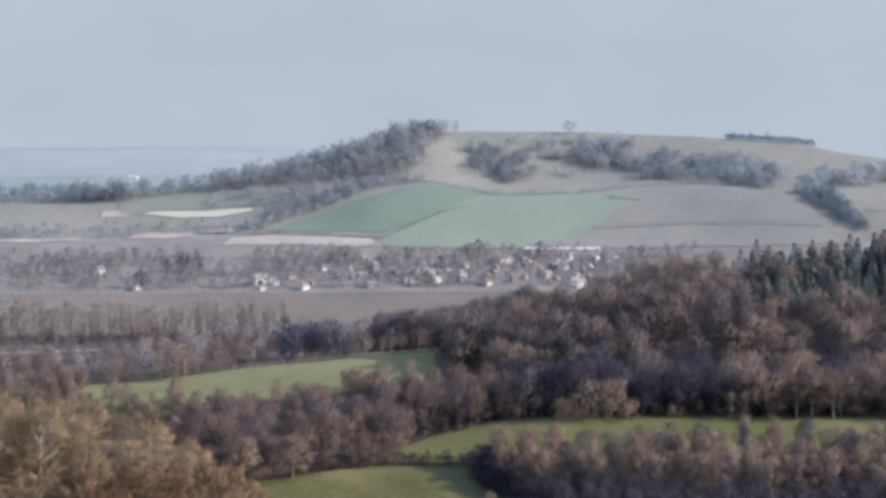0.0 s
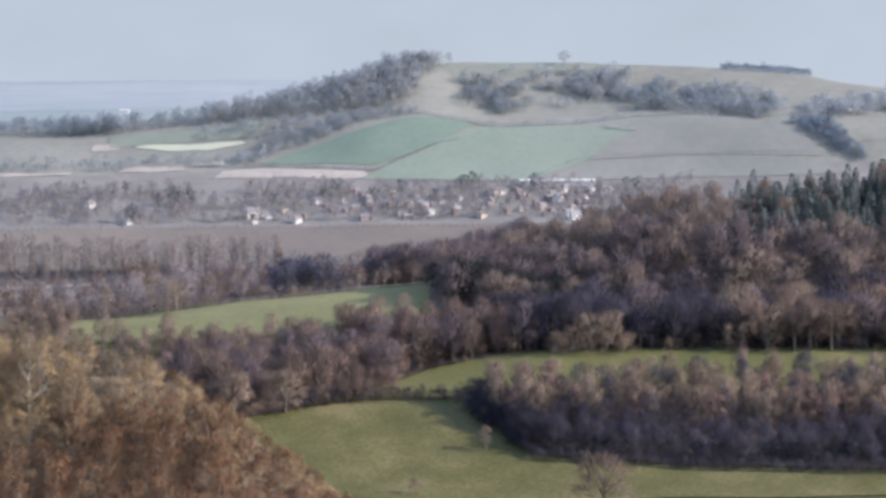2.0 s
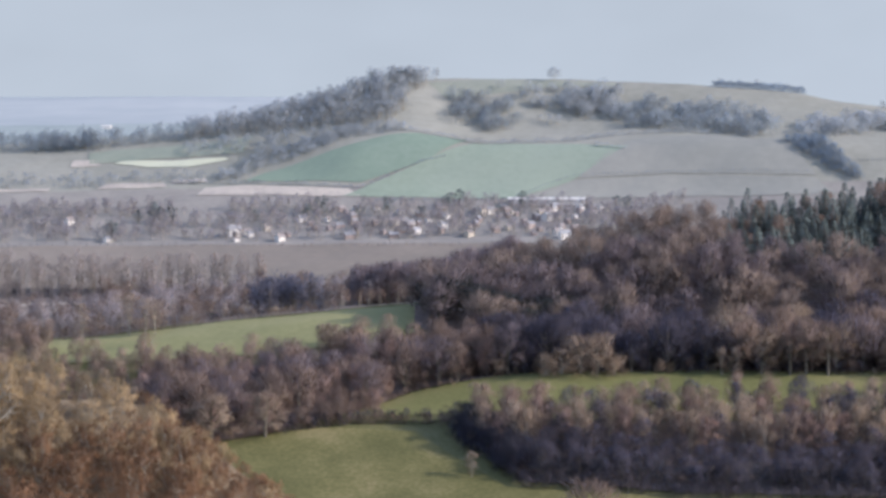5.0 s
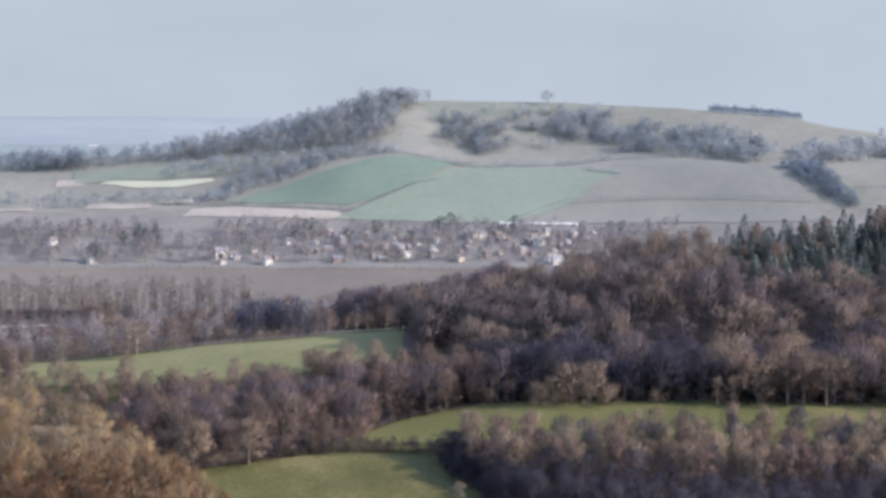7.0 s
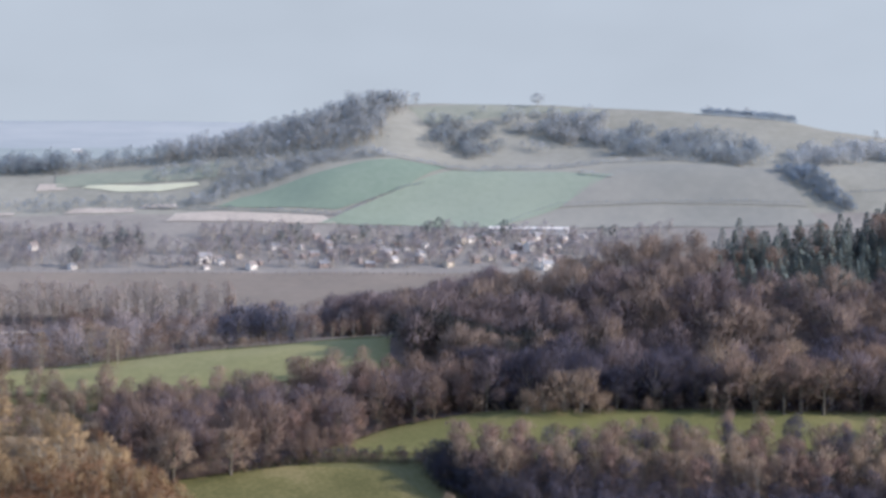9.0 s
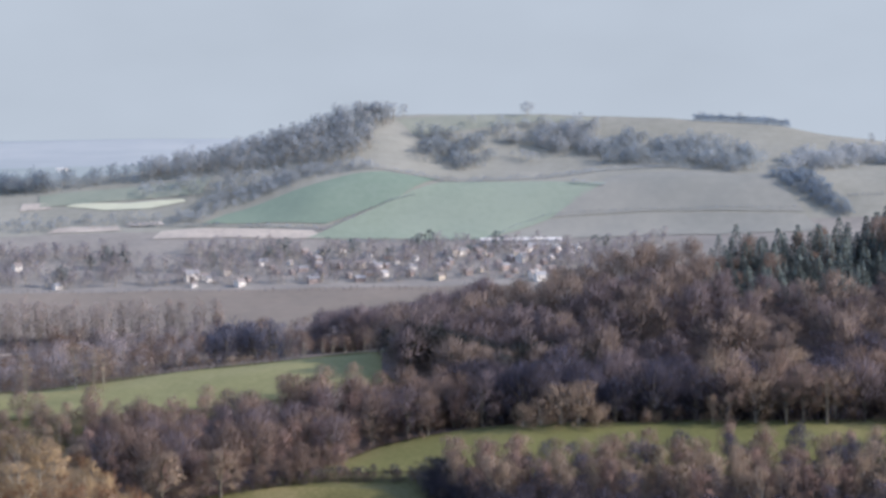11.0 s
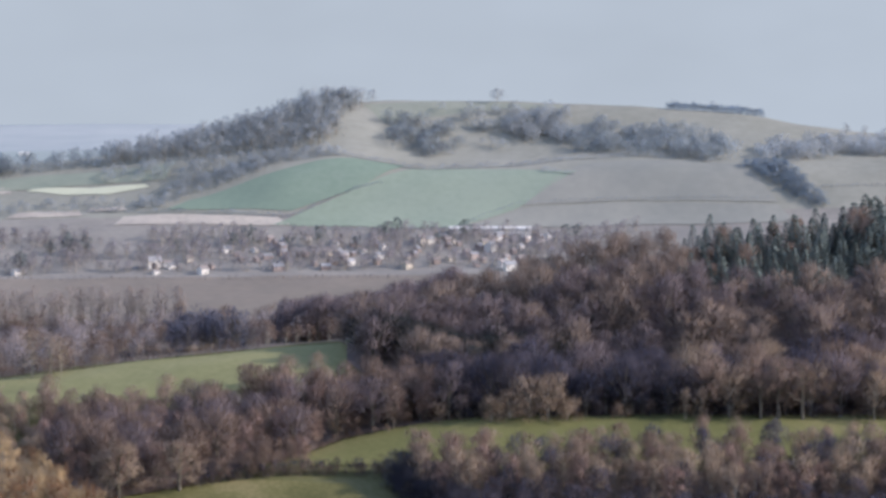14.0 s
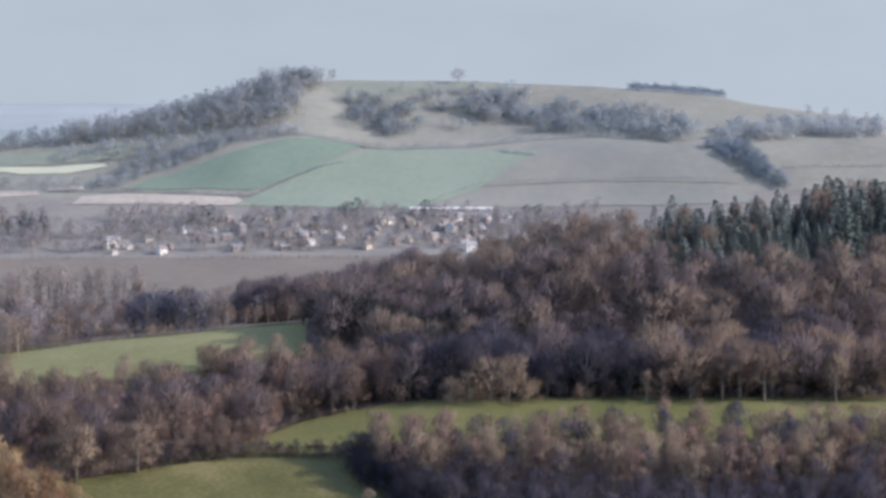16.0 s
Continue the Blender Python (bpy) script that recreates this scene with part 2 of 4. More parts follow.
for y, pts in RIDGES:
    xs = BEARINGS * span(y)
    z = np.interp(xs, [p[0] for p in pts], [p[1] for p in pts])
    table.append(np.convolve(np.pad(z, 9, mode="edge"), kernel, mode="valid"))
table = np.array(table)
slope = np.zeros_like(table)
d = np.diff(table, axis=0) / np.diff(RY)[:, None]
same = d[:-1] * d[1:] > 0
slope[1:-1] = np.where(same, 2 * d[:-1] * d[1:] / np.where(same, d[:-1] + d[1:], 1), 0)
slope[0], slope[-1] = d[0], d[-1]


def height(x, y):
    x, y = np.atleast_1d(np.asarray(x, float)), np.atleast_1d(np.asarray(y, float))
    i = np.clip(np.searchsorted(RY, y) - 1, 0, len(RY) - 2)
    b = np.clip((x / span(y) + 0.6) / 1.2 * 600, 0, 599.999)
    j = b.astype(int)
    f = b - j
    pick = lambda a, k: a[k, j] * (1 - f) + a[k, j + 1] * f
    w = RY[i + 1] - RY[i]
    t = (y - RY[i]) / w
    h = pick(table, i) * (2 * t**3 - 3 * t**2 + 1) + pick(slope, i) * w * (t**3 - 2 * t**2 + t)
    h += pick(table, i + 1) * (3 * t**2 - 2 * t**3) + pick(slope, i + 1) * w * (t**3 - t**2)
    h += 0.25 * np.sin(x / 17 + y / 23) + 0.2 * np.sin(x / 9 - y / 14)
    return h


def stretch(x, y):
    """Metres for one step of the plan: falls with distance from the middle of the path, squeezing depth to fit the
    camera's view.
    """
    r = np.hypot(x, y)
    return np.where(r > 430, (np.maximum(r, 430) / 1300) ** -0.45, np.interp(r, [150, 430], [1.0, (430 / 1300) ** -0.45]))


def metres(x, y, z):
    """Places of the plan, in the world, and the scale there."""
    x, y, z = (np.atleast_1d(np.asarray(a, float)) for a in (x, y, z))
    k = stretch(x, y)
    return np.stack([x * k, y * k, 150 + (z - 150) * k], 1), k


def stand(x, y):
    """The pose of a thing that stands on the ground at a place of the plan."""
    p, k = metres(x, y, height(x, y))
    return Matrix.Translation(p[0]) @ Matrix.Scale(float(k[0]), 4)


def mesh_from(name, verts, faces, mats, index=None, smooth=False):
    me = bpy.data.meshes.new(name)
    me.from_pydata([tuple(map(float, v)) for v in verts], [], [tuple(map(int, f)) for f in faces])
    for m in mats if isinstance(mats, (list, tuple)) else [mats]:
        me.materials.append(m)
    if index is not None:
        me.polygons.foreach_set("material_index", np.asarray(index, np.int32))
    if smooth:
        me.polygons.foreach_set("use_smooth", np.ones(len(me.polygons), bool))
    me.update()
    return me


def round_off(me, normals):
    """Lets the twigs of a crown take the light as one soft rounded mass."""
    me.polygons.foreach_set("use_smooth", np.ones(len(me.polygons), bool))
    me.attributes.new("custom_normal", "FLOAT_VECTOR", "POINT").data.foreach_set("vector", np.asarray(normals, np.float32).ravel())
    me.update()


def grid_faces(rows, cols):
    a = (np.arange(rows - 1)[:, None] * cols + np.arange(cols - 1)[None]).ravel()
    return np.stack([a, a + 1, a + cols + 1, a + cols], 1)


gy = np.concatenate([np.linspace(-1500, 700, 45)[:-1], np.linspace(700, 2500, 200)[:-1], np.linspace(2500, 6400, 50)])
gs = np.concatenate([np.linspace(-0.6, -0.24, 25)[:-1], np.linspace(-0.24, 0.26, 160)[:-1], np.linspace(0.26, 0.6, 25)])
GX, GY = gs[None] * span(gy)[:, None] * np.where(gy < 500, 2.5, 1)[:, None], np.repeat(gy[:, None], len(gs), 1)
GZ = height(GX.ravel(), GY.ravel())
gf = grid_faces(len(gy), len(gs))
mid = GY.ravel()[gf[:, 0]]
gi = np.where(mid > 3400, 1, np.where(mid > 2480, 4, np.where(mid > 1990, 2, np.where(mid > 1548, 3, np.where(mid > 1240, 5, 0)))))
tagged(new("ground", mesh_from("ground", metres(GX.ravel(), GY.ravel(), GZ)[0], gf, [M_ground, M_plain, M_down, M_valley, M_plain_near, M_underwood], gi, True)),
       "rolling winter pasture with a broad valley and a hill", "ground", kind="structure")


def field(name, near, far, mat, label, lift=0.5, n=40):
    """A field that lies on the ground between a near and a far edge, each a line of points."""
    def along(pts, k):
        p = np.array(pts, float)
        s = np.concatenate([[0], np.cumsum(np.hypot(*np.diff(p, axis=0).T))])
        q = np.linspace(0, s[-1], k)
        return np.stack([np.interp(q, s, p[:, 0]), np.interp(q, s, p[:, 1])], 1)
    a, b = along(near, n), along(far, n)
    m = 24
    w = np.linspace(0, 1, m)[:, None, None]
    g = (a[None] * (1 - w) + b[None] * w).reshape(-1, 2)
    z = height(g[:, 0], g[:, 1]) + lift
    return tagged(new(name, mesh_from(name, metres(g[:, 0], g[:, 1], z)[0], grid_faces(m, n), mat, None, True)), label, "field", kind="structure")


# valley fields
field("meadow", [(-177, 800), (5, 795), (177, 800)], [(-125, 925), (-93, 925), (-74, 938), (-51, 945), (-16, 940), (17, 860), (82, 842), (188, 829)], M_meadow, "sunlit green meadow with pale dry patches")
field("pasture", [(-51, 962), (-17, 970), (27, 966), (212, 960)], [(-46, 975), (-18, 1013), (5, 1022), (52, 1040), (123, 1040), (229, 1040)], M_lush, "smooth bright green pasture on a low crest")
field("valley_pasture", [(-189, 1103), (-149, 1100), (-94, 1100), (-44, 1105), (-19, 1125)], [(-208, 1212), (-183, 1212), (-104, 1212), (-60, 1212), (-20, 1212)], M_hazed_grass, "narrow green pasture below the woods, paled by haze")
field("ploughed_field", [(-342, 1500), (-115, 1492), (42, 1500)], [(-380, 1722), (-127, 1712), (46, 1705)], M_plough, "flat brown ploughed field before the village")
field("chalk_field", [(-330, 1428), (-262, 1436), (-212, 1444)], [(-330, 1440), (-262, 1446), (-213, 1450)], M_chalk, "pale chalky track along the valley floor")
field("wood_floor", [(-19, 1150), (6, 1060), (17, 1043), (120, 1043), (216, 1043)], [(-22, 1215), (35, 1282), (115, 1290), (200, 1300), (284, 1300)], M_litter, "brown leaf litter under the near wood", 0.35)
field("wood_floor", [(5, 940), (26, 866), (83, 851), (183, 837)], [(5, 953), (70, 953), (140, 953), (204, 953)], M_litter, "brown leaf litter under the belt of trees", 0.7)
field("wood_floor", [(-125, 932), (-93, 928), (-73, 940), (-52, 972), (-18, 1018), (17, 1024)], [(-142, 1080), (-100, 1084), (-67, 1082), (15, 1088)], M_litter, "brown leaf litter under the trees beside the meadow", 0.7)
field("near_slope", [(-150, 440), (-100, 420), (-40, 415), (0, 412)], [(-150, 575), (-70, 560), (-35, 548), (6, 470)], M_scrubland, "rough slope of dead grass and bracken", 0.4)
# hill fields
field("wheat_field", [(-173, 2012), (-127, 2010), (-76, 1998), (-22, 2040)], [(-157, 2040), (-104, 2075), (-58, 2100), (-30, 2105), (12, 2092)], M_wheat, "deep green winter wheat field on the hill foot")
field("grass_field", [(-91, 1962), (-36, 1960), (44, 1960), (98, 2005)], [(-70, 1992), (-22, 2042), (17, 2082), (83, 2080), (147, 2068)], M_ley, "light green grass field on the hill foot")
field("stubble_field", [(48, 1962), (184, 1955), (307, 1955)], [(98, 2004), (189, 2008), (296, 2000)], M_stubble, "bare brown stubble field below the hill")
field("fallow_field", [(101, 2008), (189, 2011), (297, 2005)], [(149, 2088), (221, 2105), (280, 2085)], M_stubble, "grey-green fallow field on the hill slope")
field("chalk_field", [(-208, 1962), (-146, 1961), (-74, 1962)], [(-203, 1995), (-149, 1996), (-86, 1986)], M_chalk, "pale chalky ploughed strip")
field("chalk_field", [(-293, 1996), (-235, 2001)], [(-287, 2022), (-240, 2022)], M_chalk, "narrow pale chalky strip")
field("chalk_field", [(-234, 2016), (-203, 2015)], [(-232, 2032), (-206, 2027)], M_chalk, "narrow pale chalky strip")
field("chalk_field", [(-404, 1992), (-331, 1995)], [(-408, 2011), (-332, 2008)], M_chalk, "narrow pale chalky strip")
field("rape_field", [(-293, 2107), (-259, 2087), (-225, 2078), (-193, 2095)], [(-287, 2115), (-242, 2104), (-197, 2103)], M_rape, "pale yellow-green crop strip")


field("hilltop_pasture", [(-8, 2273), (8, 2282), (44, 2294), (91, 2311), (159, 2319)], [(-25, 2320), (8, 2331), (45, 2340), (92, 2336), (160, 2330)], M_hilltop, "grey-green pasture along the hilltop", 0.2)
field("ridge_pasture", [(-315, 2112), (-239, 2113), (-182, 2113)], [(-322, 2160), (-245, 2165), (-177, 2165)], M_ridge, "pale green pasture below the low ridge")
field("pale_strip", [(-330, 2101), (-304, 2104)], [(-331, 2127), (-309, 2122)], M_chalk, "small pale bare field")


# ---- trees ----
def tube(verts, faces, path, radii, sides=5):
    """Adds a tapered tube along path."""
    base = len(verts)
    for i, (p, r) in enumerate(zip(path, radii)):
        d = (path[min(i + 1, len(path) - 1)] - path[max(i - 1, 0)]).normalized()
        u = d.orthogonal().normalized()
        w = d.cross(u)
        for k in range(sides):
            a = 2 * math.pi * k / sides
            verts.append(p + r * (math.cos(a) * u + math.sin(a) * w))
    for i in range(len(path) - 1):
        for k in range(sides):
            a, b = base + i * sides + k, base + i * sides + (k + 1) % sides
            faces.append((a, b, b + sides, a + sides))


def rand_dir(rng):
    v = Vector((rng.gauss(0, 1), rng.gauss(0, 1), rng.gauss(0, 1)))
    return v.normalized()


def twig(cv, cf, cn, p, side, tip, soft):
    """Adds a tapered twig, whose face turns to the outside of the crown."""
    b = len(cv)
    cv.extend([p - side, p + side, tip])
    n = (2 * side).cross(tip - p + side)
    cf.append((b, b + 1, b + 2) if n.dot(soft) > 0 else (b + 1, b, b + 2))
    cn.extend([soft] * 3)


def bare_tree(seed, h, r, trunk, pieces, width, narrow=1.0, lobes=9, low=0.3, limbs=True, spray=0.24):
    """Trunk with limbs, and a crown of fine twigs; both as (verts, faces). h height, r crown radius, low: where the crown begins."""
    rng = random.Random(seed)
    tv, tf, cv, cf, cn = [], [], [], [], []
    top = Vector((rng.uniform(-0.6, 0.6), rng.uniform(-0.6, 0.6), h * 0.8))
    path = [Vector((0, 0, -0.8)), Vector((0.1, 0, h * low * 0.6)), top * 0.55, top]
    tube(tv, tf, path, [trunk * 1.25, trunk, trunk * 0.6, trunk * 0.12], 6)
    centres = []
    for k in range(lobes):
        a = 2.4 * k + rng.uniform(-0.5, 0.5)
        q = k / max(1, lobes - 1)
        zc = h * (low + 0.12 + (0.86 - low - 0.12) * q)
        wide = math.sqrt(max(0.05, 1 - ((zc / h - low - 0.25) / (0.85 - low)) ** 2)) * narrow
        rad = r * 0.62 * wide * rng.uniform(0.75, 1.1)
        c = Vector((math.cos(a) * rad, math.sin(a) * rad, zc))
        centres.append((c, r * rng.uniform(0.34, 0.6)))
        if not limbs:
            continue
        s = Vector((0, 0, h * (low * 0.7 + 0.35 * q)))
        m = s.lerp(c, 0.55) + Vector((0, 0, h * 0.03))
        tube(tv, tf, [s, m, c, c + (c - s).normalized() * r * 0.3], [trunk * 0.45, trunk * 0.3, trunk * 0.15, trunk * 0.05], 4)
    centres.append((Vector((top.x, top.y, h * 0.82)), r * 0.45))
    for i in range(pieces):
        c, lr = centres[rng.randrange(len(centres))]
        d = (rand_dir(rng) + Vector((0, 0, 0.25))).normalized()
        p = c + d * lr * rng.uniform(0.3, 1.0) ** 0.5
        out = ((p - Vector((0, 0, h * 0.2))).normalized() + rand_dir(rng) * 0.45).normalized()
        face = d * 0.5 + (p - Vector((0, 0, h * 0.5))).normalized() * 0.8 + rand_dir(rng) * 0.5
        face = (face - out * face.dot(out)).normalized()
        ln = rng.uniform(0.8, 1.8) * r * spray
        side = out.cross(face).normalized() * width * rng.uniform(0.6, 1.4)
        soft = ((p - c) / lr * 0.3 + (p - Vector((0, 0, h * 0.45))) / r * 0.4 + Vector((0, 0, 0.45)) + rand_dir(rng) * 0.15).normalized()
        twig(cv, cf, cn, p, side, p + out * ln, soft)
    return (tv, tf), (cv, cf, cn)


def branching_tree(seed, h, spread, trunk, low=0.2, limbs=7, twig_width=0.05, fan=6):
    """A bare tree with limbs, branches and twigs that can be seen singly."""
    rng = random.Random(seed)
    tv, tf, cv, cf, cn = [], [], [], [], []
    top = Vector((rng.uniform(-0.8, 0.8), rng.uniform(-0.8, 0.8), h * 0.9))
    stem = [Vector((0, 0, -0.8)), Vector((0.1, 0.1, h * low)), top * 0.6, top]
    tube(tv, tf, stem, [trunk * 1.3, trunk, trunk * 0.5, trunk * 0.1], 6)

    def bough(p, d, length, r, level):
        d = d.normalized()
        bend = (d + rand_dir(rng) * 0.35 + Vector((0, 0, 0.25))).normalized()
        m, e = p + d * length * 0.5, p + d * length * 0.5 + bend * length * 0.5
        if level < 3:
            tube(tv, tf, [p, m, e], [r, r * 0.7, r * 0.35], 4 if level == 1 else 3)
            for i in range(6 if level == 1 else fan):
                f = rng.uniform(0.25, 1.0)
                q = p.lerp(m, f * 2) if f < 0.5 else m.lerp(e, f * 2 - 1)
                bough(q, bend + rand_dir(rng) * 0.85, length * rng.uniform(0.4, 0.62), r * 0.45, level + 1)
        else:
            for i in range(9):
                q = p.lerp(e, rng.uniform(0.1, 1.0))
                out = (bend + rand_dir(rng) * 0.9).normalized()
                side = out.cross(rand_dir(rng)).normalized() * twig_width * rng.uniform(0.6, 1.3)
                soft = ((q - Vector((0, 0, h * 0.4))) / spread + (q - p).normalized() * 0.25 + Vector((0, 0, 0.35)) + rand_dir(rng) * 0.3).normalized()
                twig(cv, cf, cn, q, side, q + out * length * rng.uniform(0.5, 1.1), soft)

    for k in range(limbs):
        a, q = 2.4 * k + rng.uniform(-0.4, 0.4), k / (limbs - 1)
        up = 0.35 + 1.3 * q
        bough(Vector((0, 0, h * (low + 0.5 * q * (1 - low)))), Vector((math.cos(a), math.sin(a), up)), spread * (1.0 - 0.25 * q), trunk * 0.5, 1)
    return (tv, tf), (cv, cf, cn)


def fir_tree(seed, h, r, pieces, width):
    rng = random.Random(seed)
    tv, tf, cv, cf, cn = [], [], [], [], []
    tube(tv, tf, [Vector((0, 0, -0.8)), Vector((0, 0, h * 0.5)), Vector((0, 0, h))], [0.35, 0.22, 0.04], 6)
    for i in range(pieces):
        q = rng.random() ** 1.5
        z = h * (0.1 + 0.88 * q)
        rad = r * (1 - q) ** 0.8 * (0.75 + 0.3 * math.sin(z * 2.6)) + 0.15
        a = rng.uniform(0, 6.283)
        e = rng.uniform(0.35, 1.0)
        p = Vector((math.cos(a) * rad * e, math.sin(a) * rad * e, z))
        out = Vector((math.cos(a), math.sin(a), rng.uniform(-0.55, 0.15))).normalized()
        ln = rng.uniform(0.8, 1.5)
        side = out.cross(rand_dir(rng)).normalized() * width * rng.uniform(0.7, 1.4)
        twig(cv, cf, cn, p, side, p + out * ln, (Vector((math.cos(a), math.sin(a), 0.35)) + rand_dir(rng) * 0.3).normalized())
    return (tv, tf), (cv, cf, cn)


def part(name, me, parent, label=""):
    ob = new(name, me)
    ob.parent = parent
    return tagged(ob, label)


class Kind:
    """One kind of tree: a few models that copies are taken from, or that are joined into stuff."""
    def __init__(self, name, models, crown_mat, bark_mat, label, category="tree"):
        self.name, self.models, self.crown_mat, self.bark_mat, self.label, self.category = name, models, crown_mat, bark_mat, label, category
        self.meshes, self.arrays = {}, {}

    def thing(self, rng, x, y, scale=1.0, group="", sink=0.0, label="", broad=1.0):
        k = rng.randrange(len(self.models))
        if k not in self.meshes:
            (tv, tf), (cv, cf, cn) = self.models[k]
            self.meshes[k] = mesh_from("trunk", tv, tf, self.bark_mat, None, True), mesh_from("crown", cv, cf, self.crown_mat)
            round_off(self.meshes[k][1], [tuple(n) for n in cn])
        root = new(self.name)
        part("trunk", self.meshes[k][0], root)
        part("crown", self.meshes[k][1], root)
        root.matrix_basis = stand(x, y) @ pose(0, 0, -sink, 0, 0, rng.uniform(0, 360)) @ Matrix.Diagonal((scale * broad, scale * broad, scale * rng.uniform(0.9, 1.1), 1))
        return tagged(root, label or self.label, self.category, group)

    def array(self, k):
        if k not in self.arrays:
            (tv, tf), (cv, cf, cn) = self.models[k]
            v = np.array([tuple(p) for p in tv] + [tuple(p) for p in cv])
            tri = [f[:3] for f in tf] + [(f[0], f[2], f[3]) for f in tf] + [tuple(i + len(tv) for i in f) for f in cf]
            idx = [1] * (2 * len(tf)) + [0] * len(cf)
            nv = v * (1, 1, 0)
            nv = nv / (np.linalg.norm(nv, axis=1)[:, None] + 1e-6)
            nv[len(tv):] = [tuple(p) for p in cn]
            self.arrays[k] = v, np.array(tri), np.array(idx), nv
        return self.arrays[k]


def stuff(name, kind, spots, rng, label, lo=0.85, hi=1.15, category="woodland"):
    """Many trees of one kind joined into one object."""
    V, N, T, I, n = [], [], [], [], 0
    xs, ys = [p[0] for p in spots], [p[1] for p in spots]
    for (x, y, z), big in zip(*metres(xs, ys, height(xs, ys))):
        v, t, i, nv = kind.array(rng.randrange(len(kind.models)))
        a, s = rng.uniform(0, 6.283), rng.uniform(lo, hi) * big
        c, w = math.cos(a), math.sin(a)
        V.append(np.stack([(v[:, 0] * c - v[:, 1] * w) * s + x, (v[:, 0] * w + v[:, 1] * c) * s + y, v[:, 2] * s * rng.uniform(0.9, 1.1) + z], 1))
        N.append(np.stack([nv[:, 0] * c - nv[:, 1] * w, nv[:, 0] * w + nv[:, 1] * c, nv[:, 2]], 1))
        T.append(t + n)
        I.append(i)
        n += len(v)
    V, N, T, I = np.concatenate(V), np.concatenate(N), np.concatenate(T), np.concatenate(I)
    me = bpy.data.meshes.new(name)
    me.vertices.add(len(V))
    me.vertices.foreach_set("co", V.ravel())
    me.loops.add(len(T) * 3)
    me.loops.foreach_set("vertex_index", T.ravel().astype(np.int32))
    me.polygons.add(len(T))
    me.polygons.foreach_set("loop_start", np.arange(0, len(T) * 3, 3, dtype=np.int32))
    me.materials.append(kind.crown_mat)
    me.materials.append(kind.bark_mat)
    me.polygons.foreach_set("material_index", I.astype(np.int32))
    round_off(me, N)
    return tagged(new(name, me), label, category, kind="stuff")


def scatter(poly, gap, rng):
    """Uneven spots inside a polygon, about gap apart."""
    xs, ys = [p[0] for p in poly], [p[1] for p in poly]
    out = []
    y = min(ys)
    while y < max(ys):
        x = min(xs) + rng.uniform(0, gap)
        while x < max(xs):
            px, py = x + rng.uniform(-0.4, 0.4) * gap, y + rng.uniform(-0.4, 0.4) * gap
            inside = False
            for (x1, y1), (x2, y2) in zip(poly, poly[1:] + poly[:1]):
                if (y1 > py) != (y2 > py) and px < (x2 - x1) * (py - y1) / (y2 - y1) + x1:
                    inside = not inside
            if inside:
                out.append((px, py))
            x += gap
        y += gap * 0.9
    return out


def line(pts, gap, rng, wobble=0.3):
    out = []
    for (x1, y1), (x2, y2) in zip(pts, pts[1:]):
        n = max(1, round(math.hypot(x2 - x1, y2 - y1) / gap))
        for i in range(n):
            f = (i + rng.uniform(-wobble, wobble)) / n
            out.append((x1 + (x2 - x1) * f + rng.uniform(-wobble, wobble) * gap, y1 + (y2 - y1) * f + rng.uniform(-wobble, wobble) * gap))
    return out


rng = random.Random(7)
oaks = [bare_tree(10 + i, 17, 7.0, 0.36, 1150, 0.135, lobes=10 + i, low=0.13) for i in range(5)]
birches = [bare_tree(20 + i, 15, 4.6, 0.18, 900, 0.095, 0.8, 8, 0.12) for i in range(4)]
small_oaks = [bare_tree(30 + i, 17, 7.0, 0.36, 850, 0.17, lobes=10, low=0.12) for i in range(5)]
mid_oaks = [bare_tree(35 + i, 17, 7.0, 0.36, 430, 0.27, lobes=10, low=0.12, spray=0.19) for i in range(4)]
poplars_m = [bare_tree(40 + i, 22, 4.2, 0.2, 450, 0.17, 0.7, 13, 0.06) for i in range(3)]
tiny = [bare_tree(50 + i, 12, 5.5, 0.3, 200, 0.37, 1.0, 6, 0.1, spray=0.17) for i in range(4)]
scrub = [bare_tree(60 + i, 6, 4.5, 0.12, 210, 0.3, 1.0, 6, 0.02, False, 0.17) for i in range(4)]
bushes = [bare_tree(70 + i, 4.5, 2.8, 0.1, 380, 0.08, 1.0, 6, 0.02, False) for i in range(3)]
firs = [fir_tree(80 + i, 18 + i, 6.0 + 0.4 * i, 700, 0.3) for i in range(4)]
near_trees = [branching_tree(90 + i, 18, 8.0, 0.32, 0.06, 10, 0.042) for i in range(4)]
red_bushes = [branching_tree(120 + i, 11, 6.3, 0.16, 0.03, 8, 0.055, 4) for i in range(3)]
wisps = [branching_tree(110 + i, 10, 6.0, 0.14, 0.03, 9, 0.055, 4) for i in range(3)]
willows = [branching_tree(140, 20, 7.5, 0.5, 0.14, 9, 0.045)]
tall_oaks = [branching_tree(130 + i, 23, 8.5, 0.6, 0.3, 9, 0.08) for i in range(2)]
lone_oaks = [branching_tree(100 + i, 14, 7.0, 0.45, 0.22, 9, 0.07) for i in range(2)]

K_brown = Kind("oak_tree", oaks, M_brown, M_bark, "bare brown oak at the edge of the wood")
K_umber = Kind("beech_tree", oaks, M_umber, M_bark, "bare purplish-brown beech in the wood")
K_tan = Kind("ash_tree", oaks, M_tan, M_bark_pale, "bare pale tan ash catching the sun")
K_red = Kind("hawthorn_tree", birches, M_red, M_bark, "slim bare tree with reddish twigs")
K_birch = Kind("birch_tree", birches, M_tan, M_bark_pale, "slim bare birch with pale tan twigs")
K_alder = Kind("alder_tree", birches, M_brown, M_bark, "slim bare brown alder")
